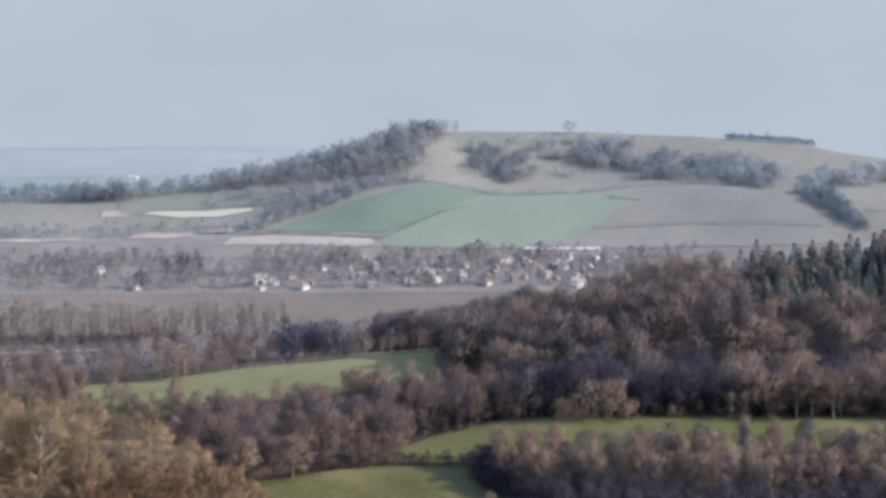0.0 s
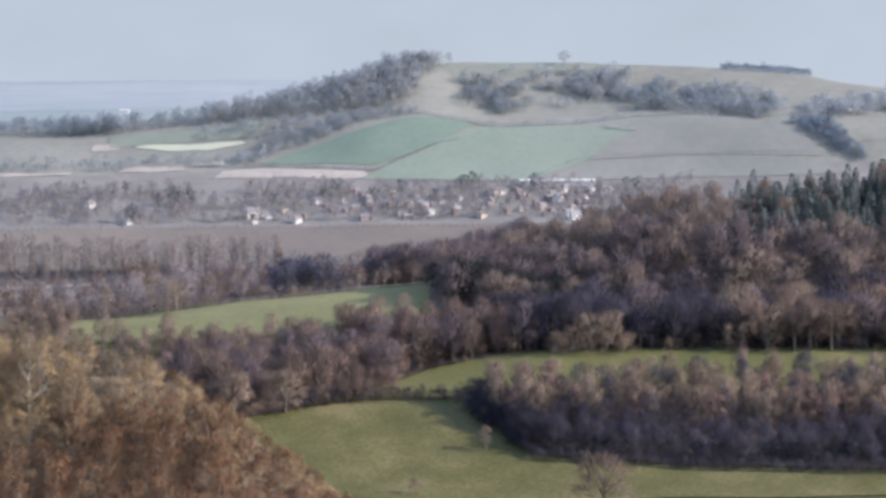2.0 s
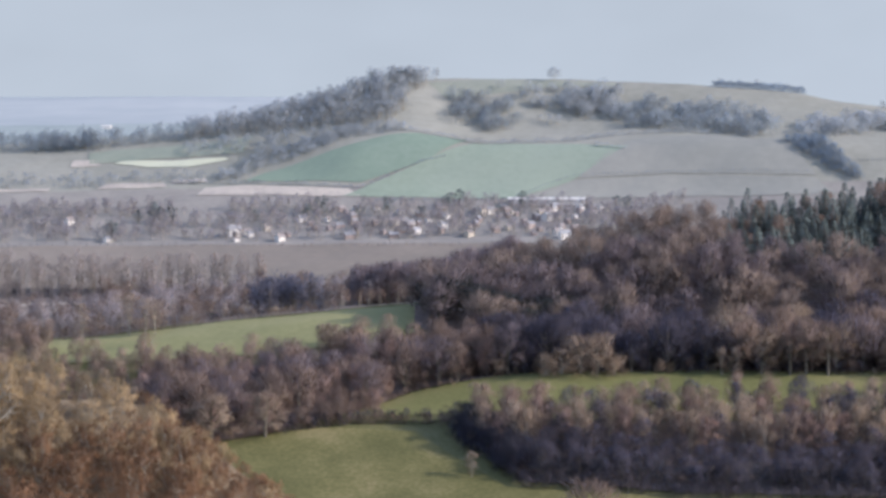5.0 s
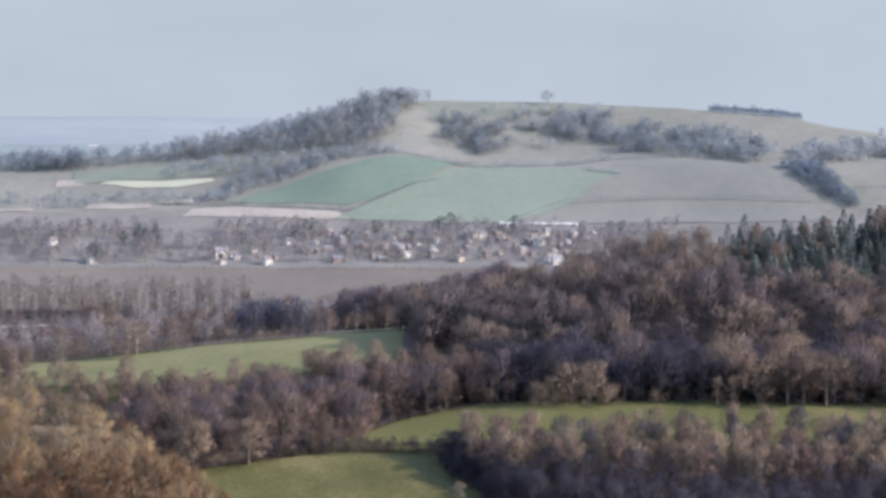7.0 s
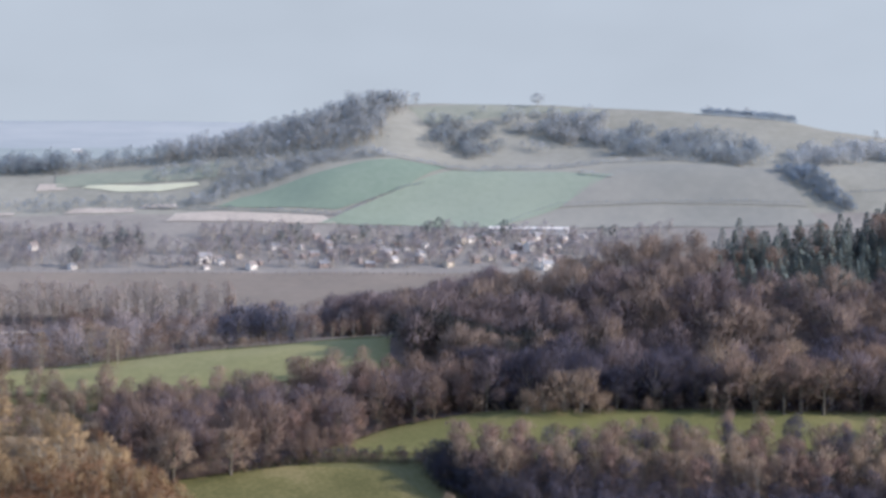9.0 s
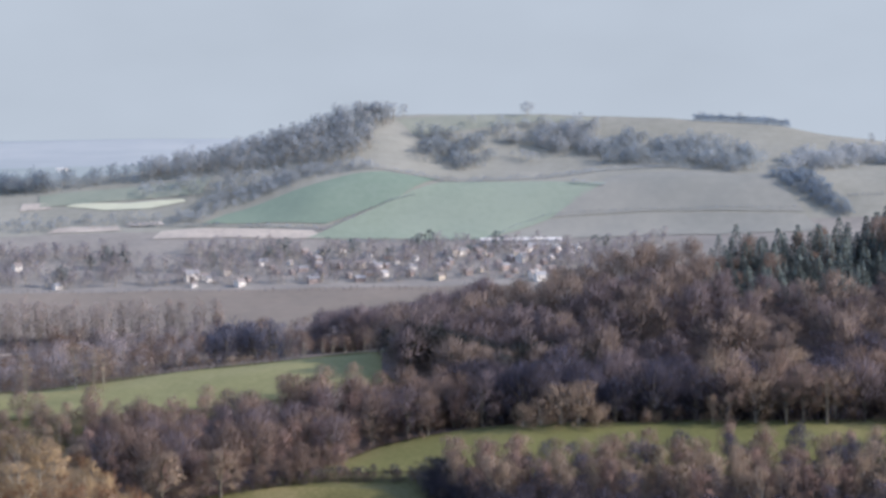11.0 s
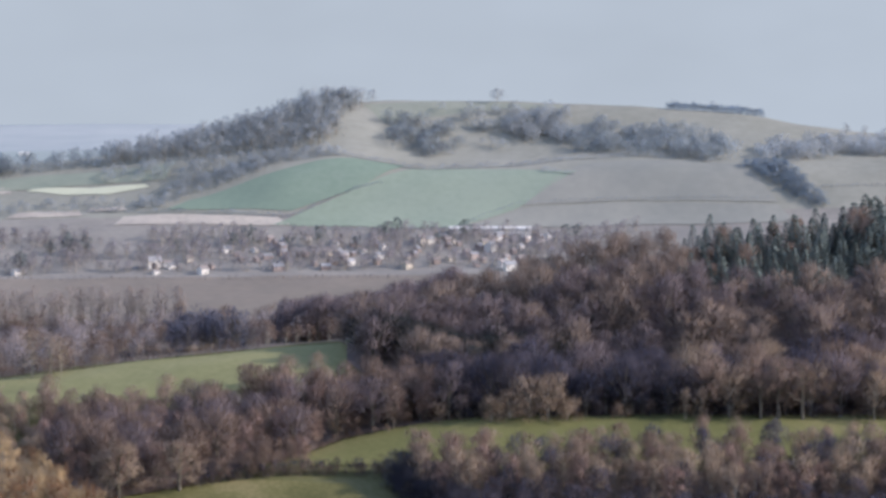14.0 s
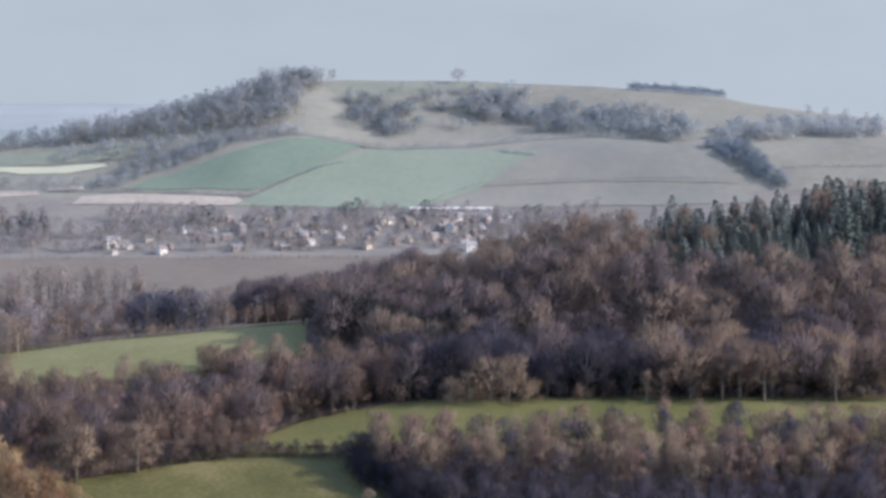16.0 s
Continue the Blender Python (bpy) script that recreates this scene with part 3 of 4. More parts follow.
K_dark_tree = Kind("dark_filler_tree", oaks, M_dark_leaves, M_bark, "dark evergreen among bare trees, also put in for shade")
K_fir = Kind("fir_tree", firs, M_fir, M_bark, "dark green fir on the wooded crest")
K_slim = Kind("beech_tree", birches, M_shade, M_bark, "slim bare beech in the belt, painted shade-dark")
K_front = Kind("beech_tree", oaks, M_shade, M_bark, "tall bare beech at the wood front, painted shade-dark")
K_back = Kind("wood_tree", small_oaks, M_wood, M_bark, "bare wood")
K_backtan = Kind("wood_tree", small_oaks, M_dun, M_bark, "bare wood")
K_backlight = Kind("wood_tree", small_oaks, M_dun, M_bark, "bare wood")
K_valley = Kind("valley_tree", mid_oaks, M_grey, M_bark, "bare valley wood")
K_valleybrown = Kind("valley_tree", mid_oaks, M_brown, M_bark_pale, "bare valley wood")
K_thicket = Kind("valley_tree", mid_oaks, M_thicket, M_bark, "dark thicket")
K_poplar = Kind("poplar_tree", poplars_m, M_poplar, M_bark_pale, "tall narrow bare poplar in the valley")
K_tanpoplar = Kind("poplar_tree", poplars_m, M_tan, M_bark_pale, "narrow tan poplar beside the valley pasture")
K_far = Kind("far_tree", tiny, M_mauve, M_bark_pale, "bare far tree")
K_fargreen = Kind("yew_tree", tiny, M_yew, M_bark, "dark evergreen tree in the village")
K_hill = Kind("hill_tree", tiny, M_hill, M_bark_pale, "bare tree on the open hilltop, greyed by haze")
K_hilltop = Kind("hill_tree", mid_oaks, M_hill, M_bark_pale, "round bare tree on the open hilltop, greyed by haze")
K_dome = Kind("hill_tree", small_oaks, M_hill, M_bark_pale, "round bare tree on the open hilltop, greyed by haze")
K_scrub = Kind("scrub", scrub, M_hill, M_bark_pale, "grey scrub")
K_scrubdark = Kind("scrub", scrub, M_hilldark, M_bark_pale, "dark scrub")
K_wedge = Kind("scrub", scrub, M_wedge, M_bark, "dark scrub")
K_bush = Kind("bush", bushes, M_brown, M_bark, "bare brown bush in a hedge", "bush")
K_shade_bush = Kind("shade_bush", bushes, M_shade_bush, M_bark, "low bush painted as dark as shade", "bush")
K_shade_tall = Kind("tall_shade_bush", bushes, M_shade_tall, M_bark, "tall bush painted as dark as the shade under trees", "bush")
K_tanbush = Kind("bush", bushes, M_tan, M_bark, "bare tan bush at the wood edge", "bush")
K_gold = Kind("willow_tree", near_trees, M_gold, M_bark_pale, "bare golden-twigged willow on the near slope")
K_willow = Kind("willow_tree", willows, M_gold, M_bark_pale, "tall bare willow")
K_redbush = Kind("dogwood_bush", red_bushes, M_rust, M_bark_pale, "dense reddish-brown bush on the near slope", "bush")
K_goldbush = Kind("sallow_bush", wisps, M_gold, M_bark_pale, "wispy golden-tan bush on the near slope", "bush")
K_tall = Kind("oak_tree", tall_oaks, M_brown, M_bark, "tall bare oak with dark forked trunks at the wood edge")
K_lone = Kind("oak_tree", lone_oaks, M_tan, M_bark, "lone bare oak standing in the meadow")


def plant(spots, kinds, group, lo=0.85, hi=1.15):
    for x, y in spots:
        rng.choice(kinds).thing(rng, x, y, rng.uniform(lo, hi), group)


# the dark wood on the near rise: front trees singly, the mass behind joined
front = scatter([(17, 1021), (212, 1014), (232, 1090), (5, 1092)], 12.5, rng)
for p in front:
    # shade-dark kinds paint the shadowed left front; lighter kinds go right
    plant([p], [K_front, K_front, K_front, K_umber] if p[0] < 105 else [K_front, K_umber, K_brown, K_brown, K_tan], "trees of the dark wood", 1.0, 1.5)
for x, y, big in ((141, 1013, 0.9), (148, 1015, 1.05), (157, 1013, 0.95), (206, 1014, 0.9)):
    K_tall.thing(rng, x, y, big, "tall oaks at the wood edge")
for x, y in ((112, 1012), (118, 1013)):
    K_birch.thing(rng, x, y, 0.8, "birches at the wood edge")
back = scatter([(5, 1095), (236, 1095), (278, 1285), (115, 1275), (35, 1280), (-22, 1215), (-19, 1150)], 14, rng)
back = [p for p in back if not (p[1] > 1168 and p[0] > 134)]
lots = [[], [], []]
low_end = [p for p in back if p[1] > 1205 and p[0] < 135]
back = [p for p in back if p not in low_end]
stuff("wood", K_backlight, low_end, rng, "lower bare trees where the near wood runs out", 0.8, 1.12)
for p in back:
    q = noise.noise(Vector((p[0] / 28, p[1] / 28, 3.3))) + rng.uniform(-0.25, 0.25)
    lots[0 if q < -0.08 else 1 if q < 0.28 else 2].append(p)
stuff("wood", K_back, lots[0], rng, "dense bare purplish-brown wood on the near rise", 0.85, 1.5)
stuff("wood", K_backtan, lots[1], rng, "bare brown trees massed in the near wood", 0.85, 1.5)
stuff("wood", K_backlight, lots[2], rng, "bare tan trees massed in the near wood", 0.85, 1.4)
for p in scatter([(128, 1190), (190, 1172), (233, 1205), (263, 1205), (282, 1290), (171, 1290), (140, 1270)], 8.2, rng):
    tall = 1.3 if p[0] > 219 else 1.0
    plant([p], [K_fir] * 9 + [K_brown], "firs on the crest", 0.45 * tall, 0.98 * tall)
for x, y, big in ((38, 1011, 0.6), (45, 1013, 0.8), (53, 1015, 0.98), (60, 1014, 0.92), (67, 1012, 0.66)):
    K_tan.thing(rng, x, y, big * 1.2, "rounded trees at the pasture edge", 3.4, label="low rounded bare tan tree at the pasture edge", broad=1.12)
plant(line([(19, 1018), (119, 1017), (211, 1018)], 4.5, rng, 0.45), [K_bush, K_shade_bush, K_shade_bush, K_tanbush], "bushes along the wood edge", 0.7, 1.7)
# low dark bushes added as the shade under the wood
plant(line([(20, 1046), (124, 1047), (218, 1047)], 3.5, rng, 0.5), [K_shade_bush], "brambles under the dark wood", 0.8, 1.4)
# tall dark bushes added for the shadowed lower half of the wood
plant(line([(15, 1052), (77, 1052), (148, 1052)], 5, rng, 0.5), [K_shade_tall], "hollies under the dark wood", 1.5, 2.3)
# dark trees added in place of the deep shadow on the wood's left
plant(scatter([(-21, 1165), (20, 1092), (76, 1075), (78, 1105), (26, 1145), (-13, 1205)], 12, rng), [K_dark_tree], "dark evergreens in the wood", 0.8, 1.25)
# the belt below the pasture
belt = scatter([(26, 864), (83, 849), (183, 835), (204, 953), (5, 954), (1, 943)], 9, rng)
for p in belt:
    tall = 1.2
    # low front rows take shade-dark kinds, rear rows tan for sunlit crowns
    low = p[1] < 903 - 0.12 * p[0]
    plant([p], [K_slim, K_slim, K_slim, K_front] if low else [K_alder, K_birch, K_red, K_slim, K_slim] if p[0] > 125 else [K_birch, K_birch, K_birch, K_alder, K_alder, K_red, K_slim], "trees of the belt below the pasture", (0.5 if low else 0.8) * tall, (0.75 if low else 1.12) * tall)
# low dark bushes added as the shade along the belt's foot
plant(line([(1, 933), (25, 859), (83, 846), (182, 832)], 3, rng, 0.5), [K_shade_bush], "brambles along the belt", 0.7, 1.3)
# tall dark bushes added for the shadowed lower half of the belt
plant(line([(31, 870), (84, 858), (186, 846)], 4, rng, 0.5), [K_shade_tall], "hollies under the belt", 1.3, 2.0)
plant(scatter([(-4, 950), (2, 925), (20, 872), (34, 866), (26, 900), (14, 950)], 5, rng), [K_shade_tall, K_shade_bush], "hollies at the end of the belt", 1.5, 2.4)
plant([(141, 897), (158, 908)], [K_dark_tree], "evergreens in the belt", 0.6, 0.8)
# the wood beside the meadow
mid = scatter([(-122, 935), (-93, 924), (-73, 937), (-52, 970), (-35, 993), (-18, 1016), (19, 1022), (15, 1085), (-67, 1070), (-140, 1072)], 11.5, rng)
plant(mid, [K_brown, K_brown, K_red, K_red, K_umber], "trees beside the meadow", 0.75, 1.25)
plant(scatter([(-48, 1040), (14, 1038), (14, 1085), (-60, 1082)], 10, rng), [K_red, K_red, K_brown], "reddish trees below the dark wood", 1.0, 1.35)
plant(line([(-40, 1002), (-18, 1022), (5, 1030), (18, 1028)], 6, rng, 0.5), [K_red, K_red, K_birch], "reddish trees along the pasture", 0.75, 1.1)
plant([(-74, 934), (-94, 922)], [K_lone], "oaks at the meadow edge", 1.3, 1.5)
plant(line([(-99, 922), (-74, 939), (-51, 949), (-29, 954), (5, 954)], 2.8, rng, 0.35), [K_bush, K_bush, K_bush, K_tanbush], "hedge between meadow and pasture", 0.6, 1.0)
plant(line([(-47, 968), (-35, 993), (-18, 1014), (3, 1018)], 6, rng, 0.3), [K_bush, K_tanbush], "bushes below the mid wood", 0.5, 0.9)
plant(scatter([(-71, 937), (-50, 946), (-26, 961), (-37, 988), (-52, 970)], 7, rng), [K_brown, K_alder, K_red], "trees behind the meadow hedge", 0.5, 0.8)
# dark bushes for the thick hedge and the shadow lying on it
plant(line([(-71, 939), (-50, 948), (-30, 956), (5, 957)], 3, rng, 0.4), [K_shade_bush], "brambles in the meadow hedge", 0.8, 1.3)
# scrub woodland left of it
plant(scatter([(-206, 930), (-121, 930), (-143, 1075), (-164, 1105), (-244, 1105)], 11, rng), [K_brown, K_alder, K_red, K_tan, K_birch], "scrubby trees on the valley side", 0.5, 0.8)
plant(scatter([(-245, 1110), (-185, 1110), (-194, 1195), (-264, 1195)], 12, rng), [K_alder, K_brown, K_birch], "scrubby trees on the valley side", 0.6, 0.9)
plant([(-92, 1095), (-84, 1094), (-140, 1091), (-31, 1115), (-42, 1102), (-60, 1098)], [K_tan, K_brown], "trees at the foot of the valley pasture", 0.5, 0.8)
# lone trees in the meadow
plant([(6, 872)], [K_birch], "trees in the meadow", 0.7, 0.75)
K_brown.thing(rng, 45, 775, 1.15, "trees in the meadow", label="broad bare brown oak standing alone in the meadow", broad=1.4)
K_bush.thing(rng, -19, 807, 1.2, "bushes in the meadow")
# near slope
K_willow.thing(rng, -98, 500, 1.0, "willows on the near slope", label="tall bare willow with pale forked trunk and golden twigs")
for x, y in scatter([(-138, 535), (-66, 535), (-52, 512), (-60, 498), (-138, 496)], 10.5, rng):
    K_gold.thing(rng, x, y, rng.uniform(0.65, 0.95) * min(1.0, max(0.35, (-42 - x) / 50)), "willows on the near slope")
for x, y in scatter([(-130, 508), (-54, 508), (-46, 494), (-100, 474), (-130, 476)], 9.5, rng):
    K_goldbush.thing(rng, x, y, rng.uniform(0.6, 0.9), "golden bushes on the near slope")
for x, y in scatter([(-90, 490), (-62, 505), (-44, 500), (-27, 482), (-14, 462), (2, 436), (-6, 420), (-105, 430), (-100, 462)], 8.0, rng):
    K_redbush.thing(rng, x, y, rng.uniform(0.75, 1.05) * (0.9 if x < -50 else 0.65), "reddish bushes on the near slope")
plant(line([(-76, 546), (-66, 550), (-56, 552), (-46, 549), (-38, 545), (-28, 536)], 2.8, rng, 0.4), [K_redbush, K_redbush, K_goldbush], "low bushes along the near slope", 0.25, 0.4)
plant(scatter([(-70, 545), (-38, 543), (-20, 520), (-12, 470), (-40, 496), (-62, 508)], 6, rng), [K_redbush, K_redbush, K_goldbush], "low bushes along the near slope", 0.3, 0.5)
# valley woods
v1 = scatter([(-263, 1215), (-188, 1230), (-106, 1240), (-50, 1235), (35, 1290), (7, 1440), (-127, 1480), (-320, 1480)], 13, rng)
lots = [[], []]
for p in v1:
    if p[1] < 1345 and -118 < p[0] < -68:
        continue
    if p[1] > 1385 and p[0] < -0.145 * p[1]:
        continue
    q = noise.noise(Vector((p[0] / 40, p[1] / 40, 9.3))) + rng.uniform(-0.3, 0.3)
    if q < 0.33:
        lots[q > -0.05].append(p)
stuff("valley_wood", K_valley, lots[0], rng, "bare trees along the valley floor, greyed by haze", 0.45, 0.95)
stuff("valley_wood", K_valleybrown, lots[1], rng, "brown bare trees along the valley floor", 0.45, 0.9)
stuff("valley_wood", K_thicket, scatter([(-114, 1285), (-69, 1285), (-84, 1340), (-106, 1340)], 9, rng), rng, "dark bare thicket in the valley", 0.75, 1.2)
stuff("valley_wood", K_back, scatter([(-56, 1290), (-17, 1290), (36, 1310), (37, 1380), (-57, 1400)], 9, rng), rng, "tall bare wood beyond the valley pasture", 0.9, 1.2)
stuff("valley_wood", K_valley, scatter([(-325, 1448), (-180, 1446), (-120, 1452), (-115, 1476), (-325, 1500)], 9, rng), rng, "low thicket under the poplars, greyed by haze", 0.22, 0.45)
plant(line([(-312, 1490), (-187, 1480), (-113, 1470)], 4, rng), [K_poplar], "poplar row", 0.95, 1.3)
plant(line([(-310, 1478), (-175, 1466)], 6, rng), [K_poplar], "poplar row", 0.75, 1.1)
plant(line([(-208, 1216), (-184, 1217), (-104, 1217), (-60, 1217)], 2.4, rng), [K_bush, K_bush, K_bush, K_shade_bush, K_tanbush], "hedge behind the valley pasture", 0.7, 1.4)
for x, y, big in ((-162, 1202, 1.1), (-153, 1196, 0.9), (-149, 1200, 0.85), (-184, 1193, 0.9)):
    K_tanpoplar.thing(rng, x, y, big, "poplars beside the valley pasture", broad=1.5)
# village and plain trees; those close before a house are left out to open the camera's view
lots_of_houses = [(*p, rng.uniform(25, 65), k, sc * 0.66) for p, k, sc in (
    ((-160, 1769), 0, 1.35), ((-151, 1772), 1, 0.9), ((-124, 1733), 1, 1.1), ((69, 1821), 0, 1.2), ((78, 1730), 0, 1.1), ((73, 1746), 1, 1.0), ((106, 1861), 1, 1.0), ((112, 1880), 0, 0.9), ((21, 1862), 3, 1.2),
    ((27, 1868), 0, 0.9), ((-290, 1835), 1, 1.1), ((-248, 1742), 0, 0.8), ((-155, 1734), 1, 0.7), ((-33, 1801), 0, 0.9), ((-45, 1808), 3, 1.0), ((-78, 1855), 1, 0.8), ((-60, 1895), 1, 0.8), ((97, 1883), 0, 0.8), ((87, 1759), 2, 1.0))]
for x, y in scatter([(-170, 1757), (-70, 1730), (90, 1741), (122, 1902), (-94, 1891), (-148, 1817)], 17, rng):
    if rng.random() < 0.55:
        lots_of_houses.append((x, y, rng.uniform(15, 75), rng.choice((0, 1, 2, 2, 2, 3, 4, 4)), rng.uniform(0.38, 0.58)))
v2 = scatter([(-376, 1735), (144, 1735), (182, 1930), (-79, 1925), (-414, 1915)], 10.5, rng)
v2 = [p for p in v2 if noise.noise(Vector((p[0] / 35, p[1] / 45, 5.1))) + rng.uniform(-0.3, 0.3) > -0.12]
v2 = [p for p in v2 if not any(abs(p[0] - h[0]) < 3.5 and -10 < p[1] - h[1] < 4 for h in lots_of_houses)]
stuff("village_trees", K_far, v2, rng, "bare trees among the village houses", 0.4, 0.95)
stuff("village_trees", K_scrub, scatter([(-434, 2005), (-182, 2010), (-195, 2050), (-446, 2060)], 14, rng), rng, "hedgerow trees below the hill, greyed by haze", 0.6, 1.3)
plant([(-237, 1830), (-225, 1830), (-212, 1826), (-112, 1863), (-101, 1867), (-5, 1898), (4, 1916), (-246, 1748), (-71, 1832), (-51, 1854), (-25, 1839), (33, 1844), (53, 1884), (125, 1883), (132, 1869), (-149, 1830)], [K_fargreen], "evergreens in the village", 0.8, 1.2)
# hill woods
HILL = "bare wood climbing the hill flank, paled by haze"
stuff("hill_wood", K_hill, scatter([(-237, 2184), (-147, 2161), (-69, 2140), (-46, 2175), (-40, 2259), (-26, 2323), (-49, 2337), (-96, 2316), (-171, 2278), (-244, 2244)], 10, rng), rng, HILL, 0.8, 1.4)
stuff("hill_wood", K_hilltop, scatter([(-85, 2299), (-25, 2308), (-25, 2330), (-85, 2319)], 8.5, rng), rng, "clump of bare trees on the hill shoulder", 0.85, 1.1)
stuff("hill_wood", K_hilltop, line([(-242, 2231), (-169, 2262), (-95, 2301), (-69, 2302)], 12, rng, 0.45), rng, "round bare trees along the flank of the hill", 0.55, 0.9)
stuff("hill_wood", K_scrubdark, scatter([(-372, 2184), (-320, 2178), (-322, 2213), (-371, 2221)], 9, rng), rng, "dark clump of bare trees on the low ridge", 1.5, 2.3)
stuff("hill_wood", K_scrub, scatter([(-235, 2119), (-166, 2092), (-105, 2099), (-68, 2132), (-146, 2151), (-235, 2170)], 13, rng), rng, "scattered trees below the flank wood, greyed by haze", 0.8, 1.5)
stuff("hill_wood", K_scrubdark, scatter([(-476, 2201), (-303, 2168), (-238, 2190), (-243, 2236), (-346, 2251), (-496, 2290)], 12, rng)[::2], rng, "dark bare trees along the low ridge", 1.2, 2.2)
stuff("hill_scrub", K_scrub, scatter([(-180, 2014), (-158, 2051), (-105, 2090), (-68, 2113), (-39, 2116), (-45, 2134), (-107, 2127), (-170, 2088), (-201, 2023)], 7, rng), rng, "scrub band beside the wheat field, greyed by haze", 0.7, 1.2)
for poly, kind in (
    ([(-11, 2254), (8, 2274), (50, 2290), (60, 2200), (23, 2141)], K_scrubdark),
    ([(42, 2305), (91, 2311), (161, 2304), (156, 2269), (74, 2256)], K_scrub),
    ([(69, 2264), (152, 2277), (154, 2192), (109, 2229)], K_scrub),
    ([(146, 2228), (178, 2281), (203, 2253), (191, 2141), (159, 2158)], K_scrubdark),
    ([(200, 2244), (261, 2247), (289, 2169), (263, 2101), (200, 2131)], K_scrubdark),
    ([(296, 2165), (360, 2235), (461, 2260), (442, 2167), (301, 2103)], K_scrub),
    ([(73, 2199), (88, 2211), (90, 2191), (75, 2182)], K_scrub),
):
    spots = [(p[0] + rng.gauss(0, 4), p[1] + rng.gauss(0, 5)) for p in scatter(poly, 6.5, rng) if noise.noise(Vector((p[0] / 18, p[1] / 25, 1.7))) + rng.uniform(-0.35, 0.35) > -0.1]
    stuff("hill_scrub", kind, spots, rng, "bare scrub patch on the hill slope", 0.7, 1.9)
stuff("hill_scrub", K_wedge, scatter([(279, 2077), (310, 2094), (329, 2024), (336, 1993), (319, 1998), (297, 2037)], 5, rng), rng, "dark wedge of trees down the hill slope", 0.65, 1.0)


def hedge(pts, gap, kind, label, lo=0.3, hi=0.6):
    stuff("hedge", kind, line(pts, gap, rng, 0.15), rng, label, lo, hi, "hedge")


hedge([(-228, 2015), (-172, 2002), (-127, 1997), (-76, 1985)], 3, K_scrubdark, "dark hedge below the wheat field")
hedge([(-76, 1985), (-46, 2018), (-22, 2039), (-5, 2047)], 3, K_scrub, "hedge between two green fields, greyed by haze", 0.25, 0.5)
hedge([(-77, 2109), (-39, 2114), (-11, 2104), (15, 2084), (55, 2085), (103, 2097), (147, 2126), (190, 2126), (242, 2122), (257, 2092)], 3, K_scrub, "hedge along the foot of the down, greyed by haze", 0.35, 0.7)
hedge([(120, 2070), (147, 2057)], 3, K_scrub, "short hedge in the grass field, greyed by haze", 0.35, 0.6)
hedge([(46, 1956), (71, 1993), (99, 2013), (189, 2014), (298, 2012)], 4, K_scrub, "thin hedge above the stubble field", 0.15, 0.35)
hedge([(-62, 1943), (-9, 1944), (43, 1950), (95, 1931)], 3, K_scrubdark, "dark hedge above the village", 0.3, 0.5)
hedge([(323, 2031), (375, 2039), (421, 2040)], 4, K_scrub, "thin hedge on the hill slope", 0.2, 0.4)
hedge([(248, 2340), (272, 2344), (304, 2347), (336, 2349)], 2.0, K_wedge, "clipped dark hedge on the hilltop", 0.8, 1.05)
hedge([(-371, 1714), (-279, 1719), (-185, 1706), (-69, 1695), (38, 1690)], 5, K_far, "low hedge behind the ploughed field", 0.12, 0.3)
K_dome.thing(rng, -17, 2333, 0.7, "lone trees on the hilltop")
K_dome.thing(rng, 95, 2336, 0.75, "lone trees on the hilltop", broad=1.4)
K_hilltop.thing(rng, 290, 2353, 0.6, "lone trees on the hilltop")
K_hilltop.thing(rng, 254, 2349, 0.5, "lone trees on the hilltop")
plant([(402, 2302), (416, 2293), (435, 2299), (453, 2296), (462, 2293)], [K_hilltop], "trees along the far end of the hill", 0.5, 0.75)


# ---- village ----
def box(x0, x1, y0, y1, z0, z1):
    v = [(x, y, z) for z in (z0, z1) for y in (y0, y1) for x in (x0, x1)]
    return v, [(0, 2, 3, 1), (4, 5, 7, 6), (0, 1, 5, 4), (2, 6, 7, 3), (0, 4, 6, 2), (1, 3, 7, 5)]


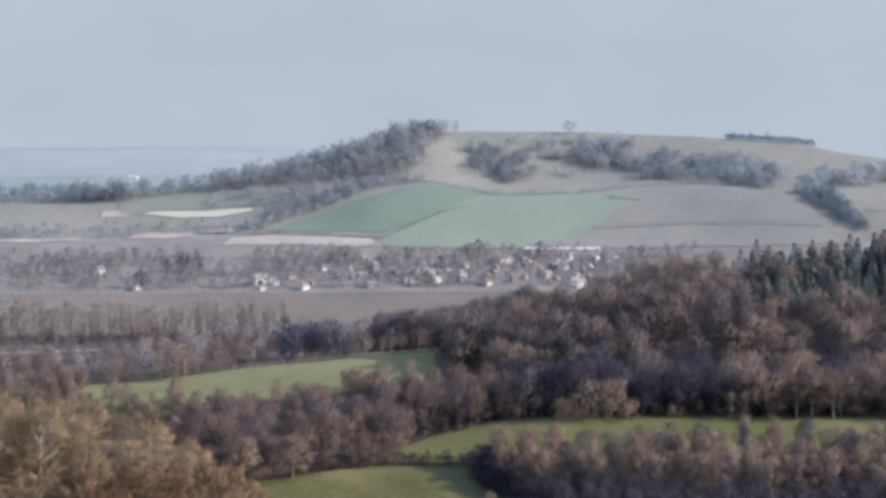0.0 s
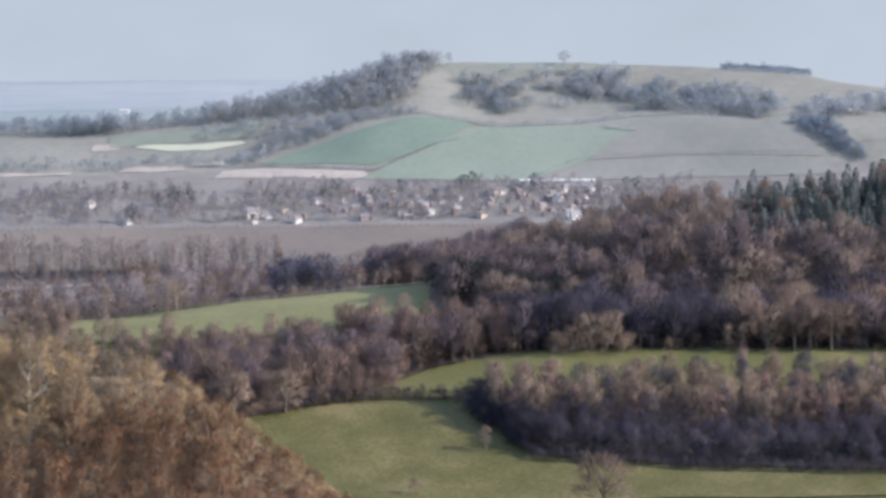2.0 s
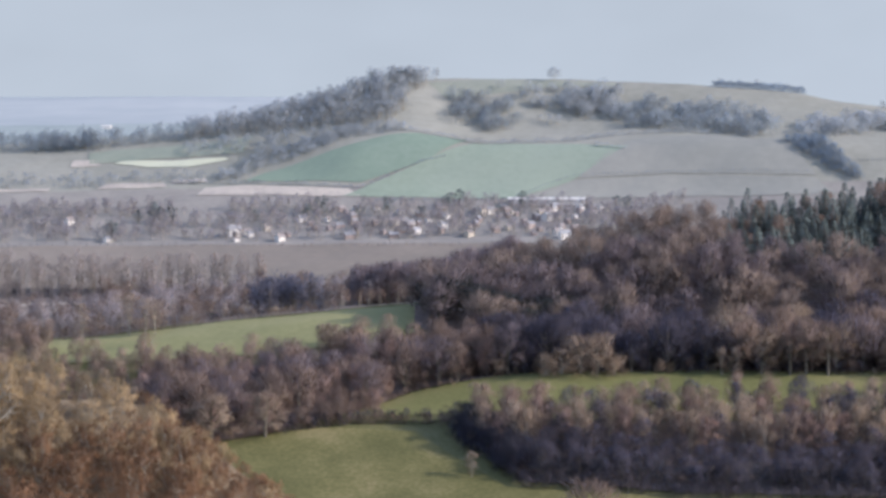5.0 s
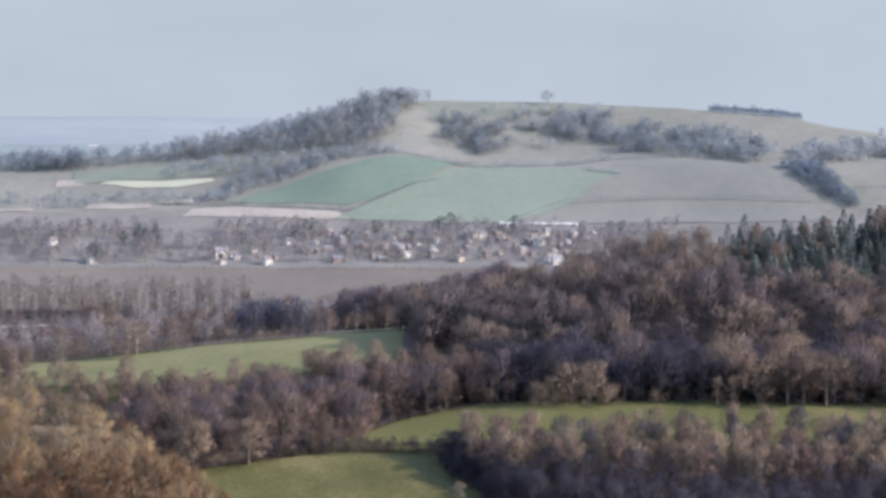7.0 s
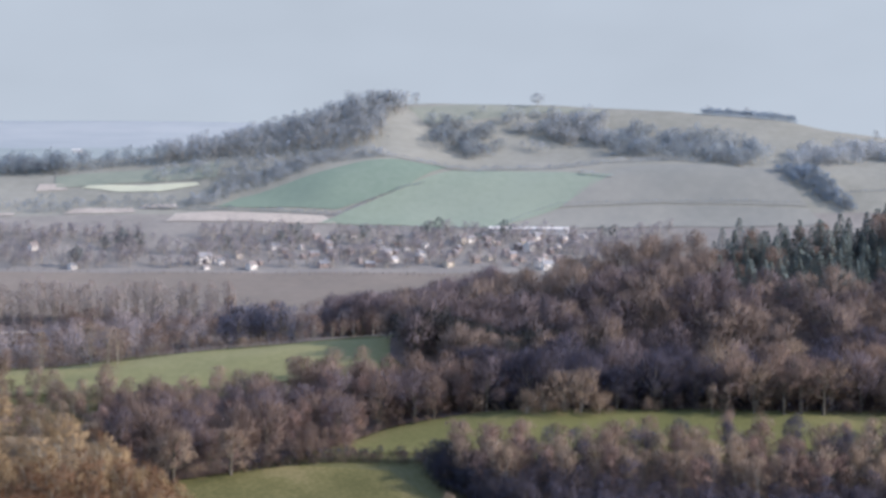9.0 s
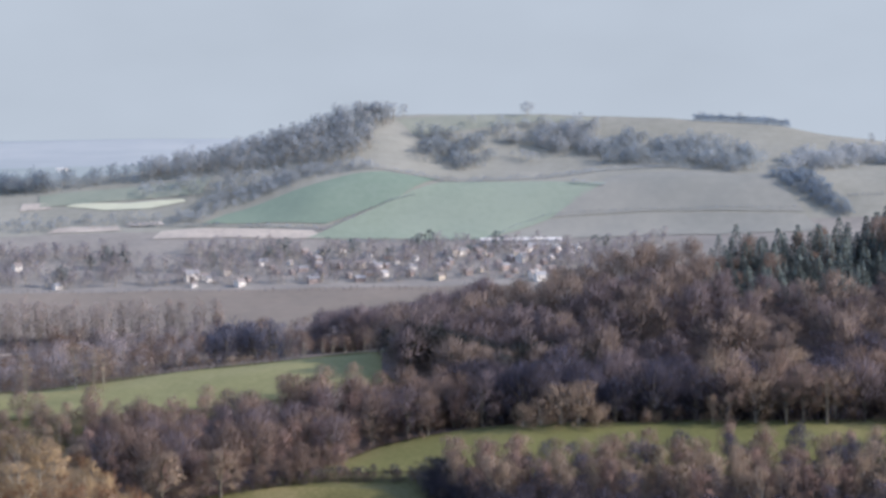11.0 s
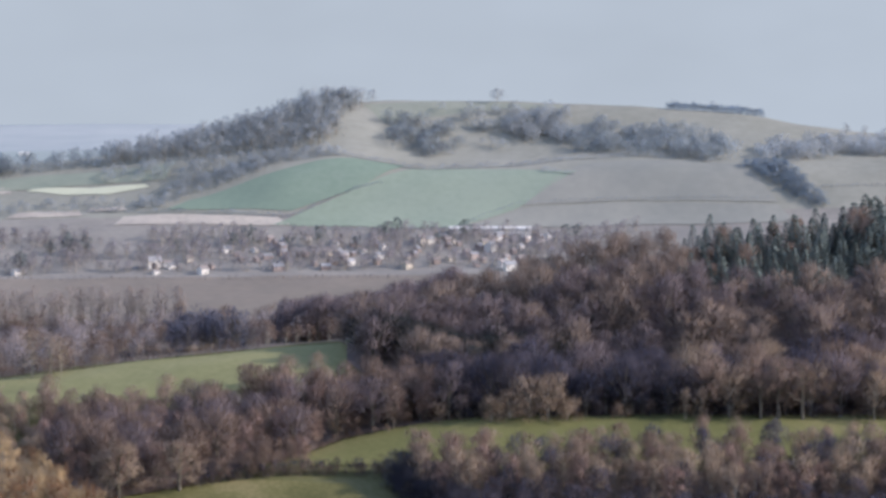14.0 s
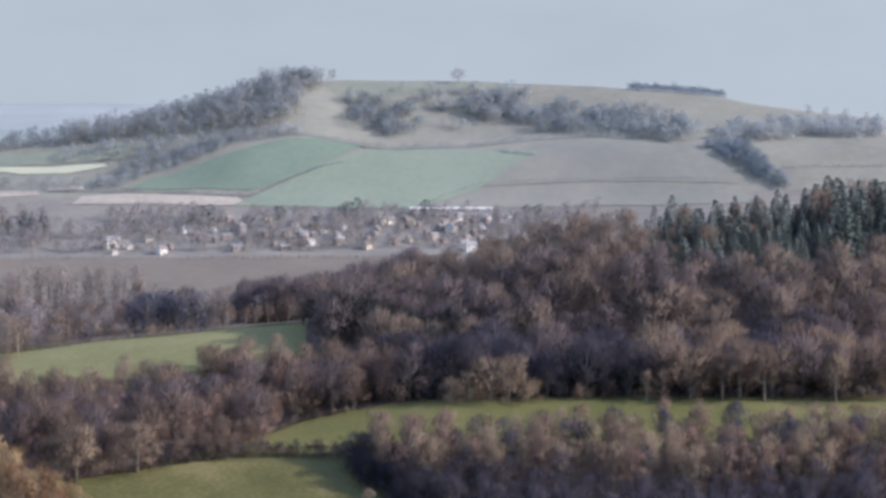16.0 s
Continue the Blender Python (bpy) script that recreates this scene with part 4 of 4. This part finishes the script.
def house_parts(l, w, h, rise, wall_mat, roof_mat):
    """Meshes of a gabled house, l long and w deep, with eaves at h."""
    a, b = l / 2, w / 2
    walls = mesh_from("wall", [(-a, -b, -1), (a, -b, -1), (a, b, -1), (-a, b, -1), (-a, -b, h), (a, -b, h), (a, b, h), (-a, b, h), (-a, 0, h + rise), (a, 0, h + rise)],
                      [(0, 1, 5, 4), (2, 3, 7, 6), (1, 2, 6, 9, 5), (3, 0, 4, 8, 7), (0, 3, 2, 1)], wall_mat)
    e, t, o = 0.4, 0.25, rise / b * 0.4
    prof = [(-b - e, h - o), (0, h + rise), (b + e, h - o), (b + e, h - o + t), (0, h + rise + t), (-b - e, h - o + t)]
    rv = [(x, y, z) for x in (-a - e, a + e) for y, z in prof]
    rf = [(i, (i + 1) % 6, (i + 1) % 6 + 6, i + 6) for i in range(6)] + [(0, 5, 4, 1), (1, 4, 3, 2), (6, 7, 10, 11), (7, 8, 9, 10)]
    roof = mesh_from("roof", rv, rf, roof_mat)
    chimney = mesh_from("chimney", *box(a * 0.6, a * 0.6 + 0.9, -0.45, 0.45, h + rise * 0.6, h + rise + 1.2), M_brick)
    window = mesh_from("window", *box(-0.6, 0.6, -0.06, 0.06, 0, 1.2), M_glass)
    door = mesh_from("door", *box(-0.45, 0.45, -0.06, 0.06, 0, 2.05), M_bark)
    return l, w, h, walls, roof, chimney, window, door


HOUSES = [
    ("white rendered house with a slate roof", house_parts(11, 7, 5.2, 2.8, M_white, M_slate)),
    ("white rendered cottage with a clay tile roof", house_parts(9, 6, 4.6, 2.6, M_white, M_tile)),
    ("red brick house with a clay tile roof", house_parts(10, 7, 5.2, 3.0, M_brick, M_tile)),
    ("cream rendered house with a clay tile roof", house_parts(12, 7, 5.2, 2.8, M_cream, M_tile)),
    ("brick terrace house with a slate roof", house_parts(14, 7.5, 5.4, 3.0, M_brick, M_slate)),
]


def house(x, y, turn, k, scale=1.0):
    label, (l, w, h, walls, roof, chimney, window, door) = HOUSES[k]
    root = new("house")
    part("wall", walls, root)
    roof_ob = part("roof", roof, root)
    part("chimney", chimney, roof_ob)
    for sx in (-0.3, 0.3):
        for z in (0.9, 3.3):
            part("window", window, root).location = (sx * l, -w / 2 - 0.02, z)
    part("door", door, root).location = (0, -w / 2 - 0.02, 0)
    root.matrix_basis = stand(x, y) @ pose(0, 0, 0, 0, 0, turn) @ Matrix.Scale(scale, 4)
    return tagged(root, label, "house", "village houses")


for x, y, turn, k, sc in lots_of_houses:
    house(x, y, turn, k, sc)


def shed(x, y, l, w, h, label):
    """A long low shed with a pale roof."""
    _, _, _, walls, roof, *_ = house_parts(l, w, h, 1.2, M_white, M_white)
    root = new("shed")
    part("wall", walls, root)
    part("roof", roof, root)
    root.matrix_basis = stand(x, y) @ pose(0, 0, 0, 0, 0, -4)
    return tagged(root, label, "shed")


shed(60, 1933, 34, 9, 3.4, "long white-roofed shed above the village")
shed(89, 1930, 28, 9, 3.4, "long white-roofed shed above the village")
shed(-451, 3198, 12, 6, 4.0, "small pale barn on the far plain")
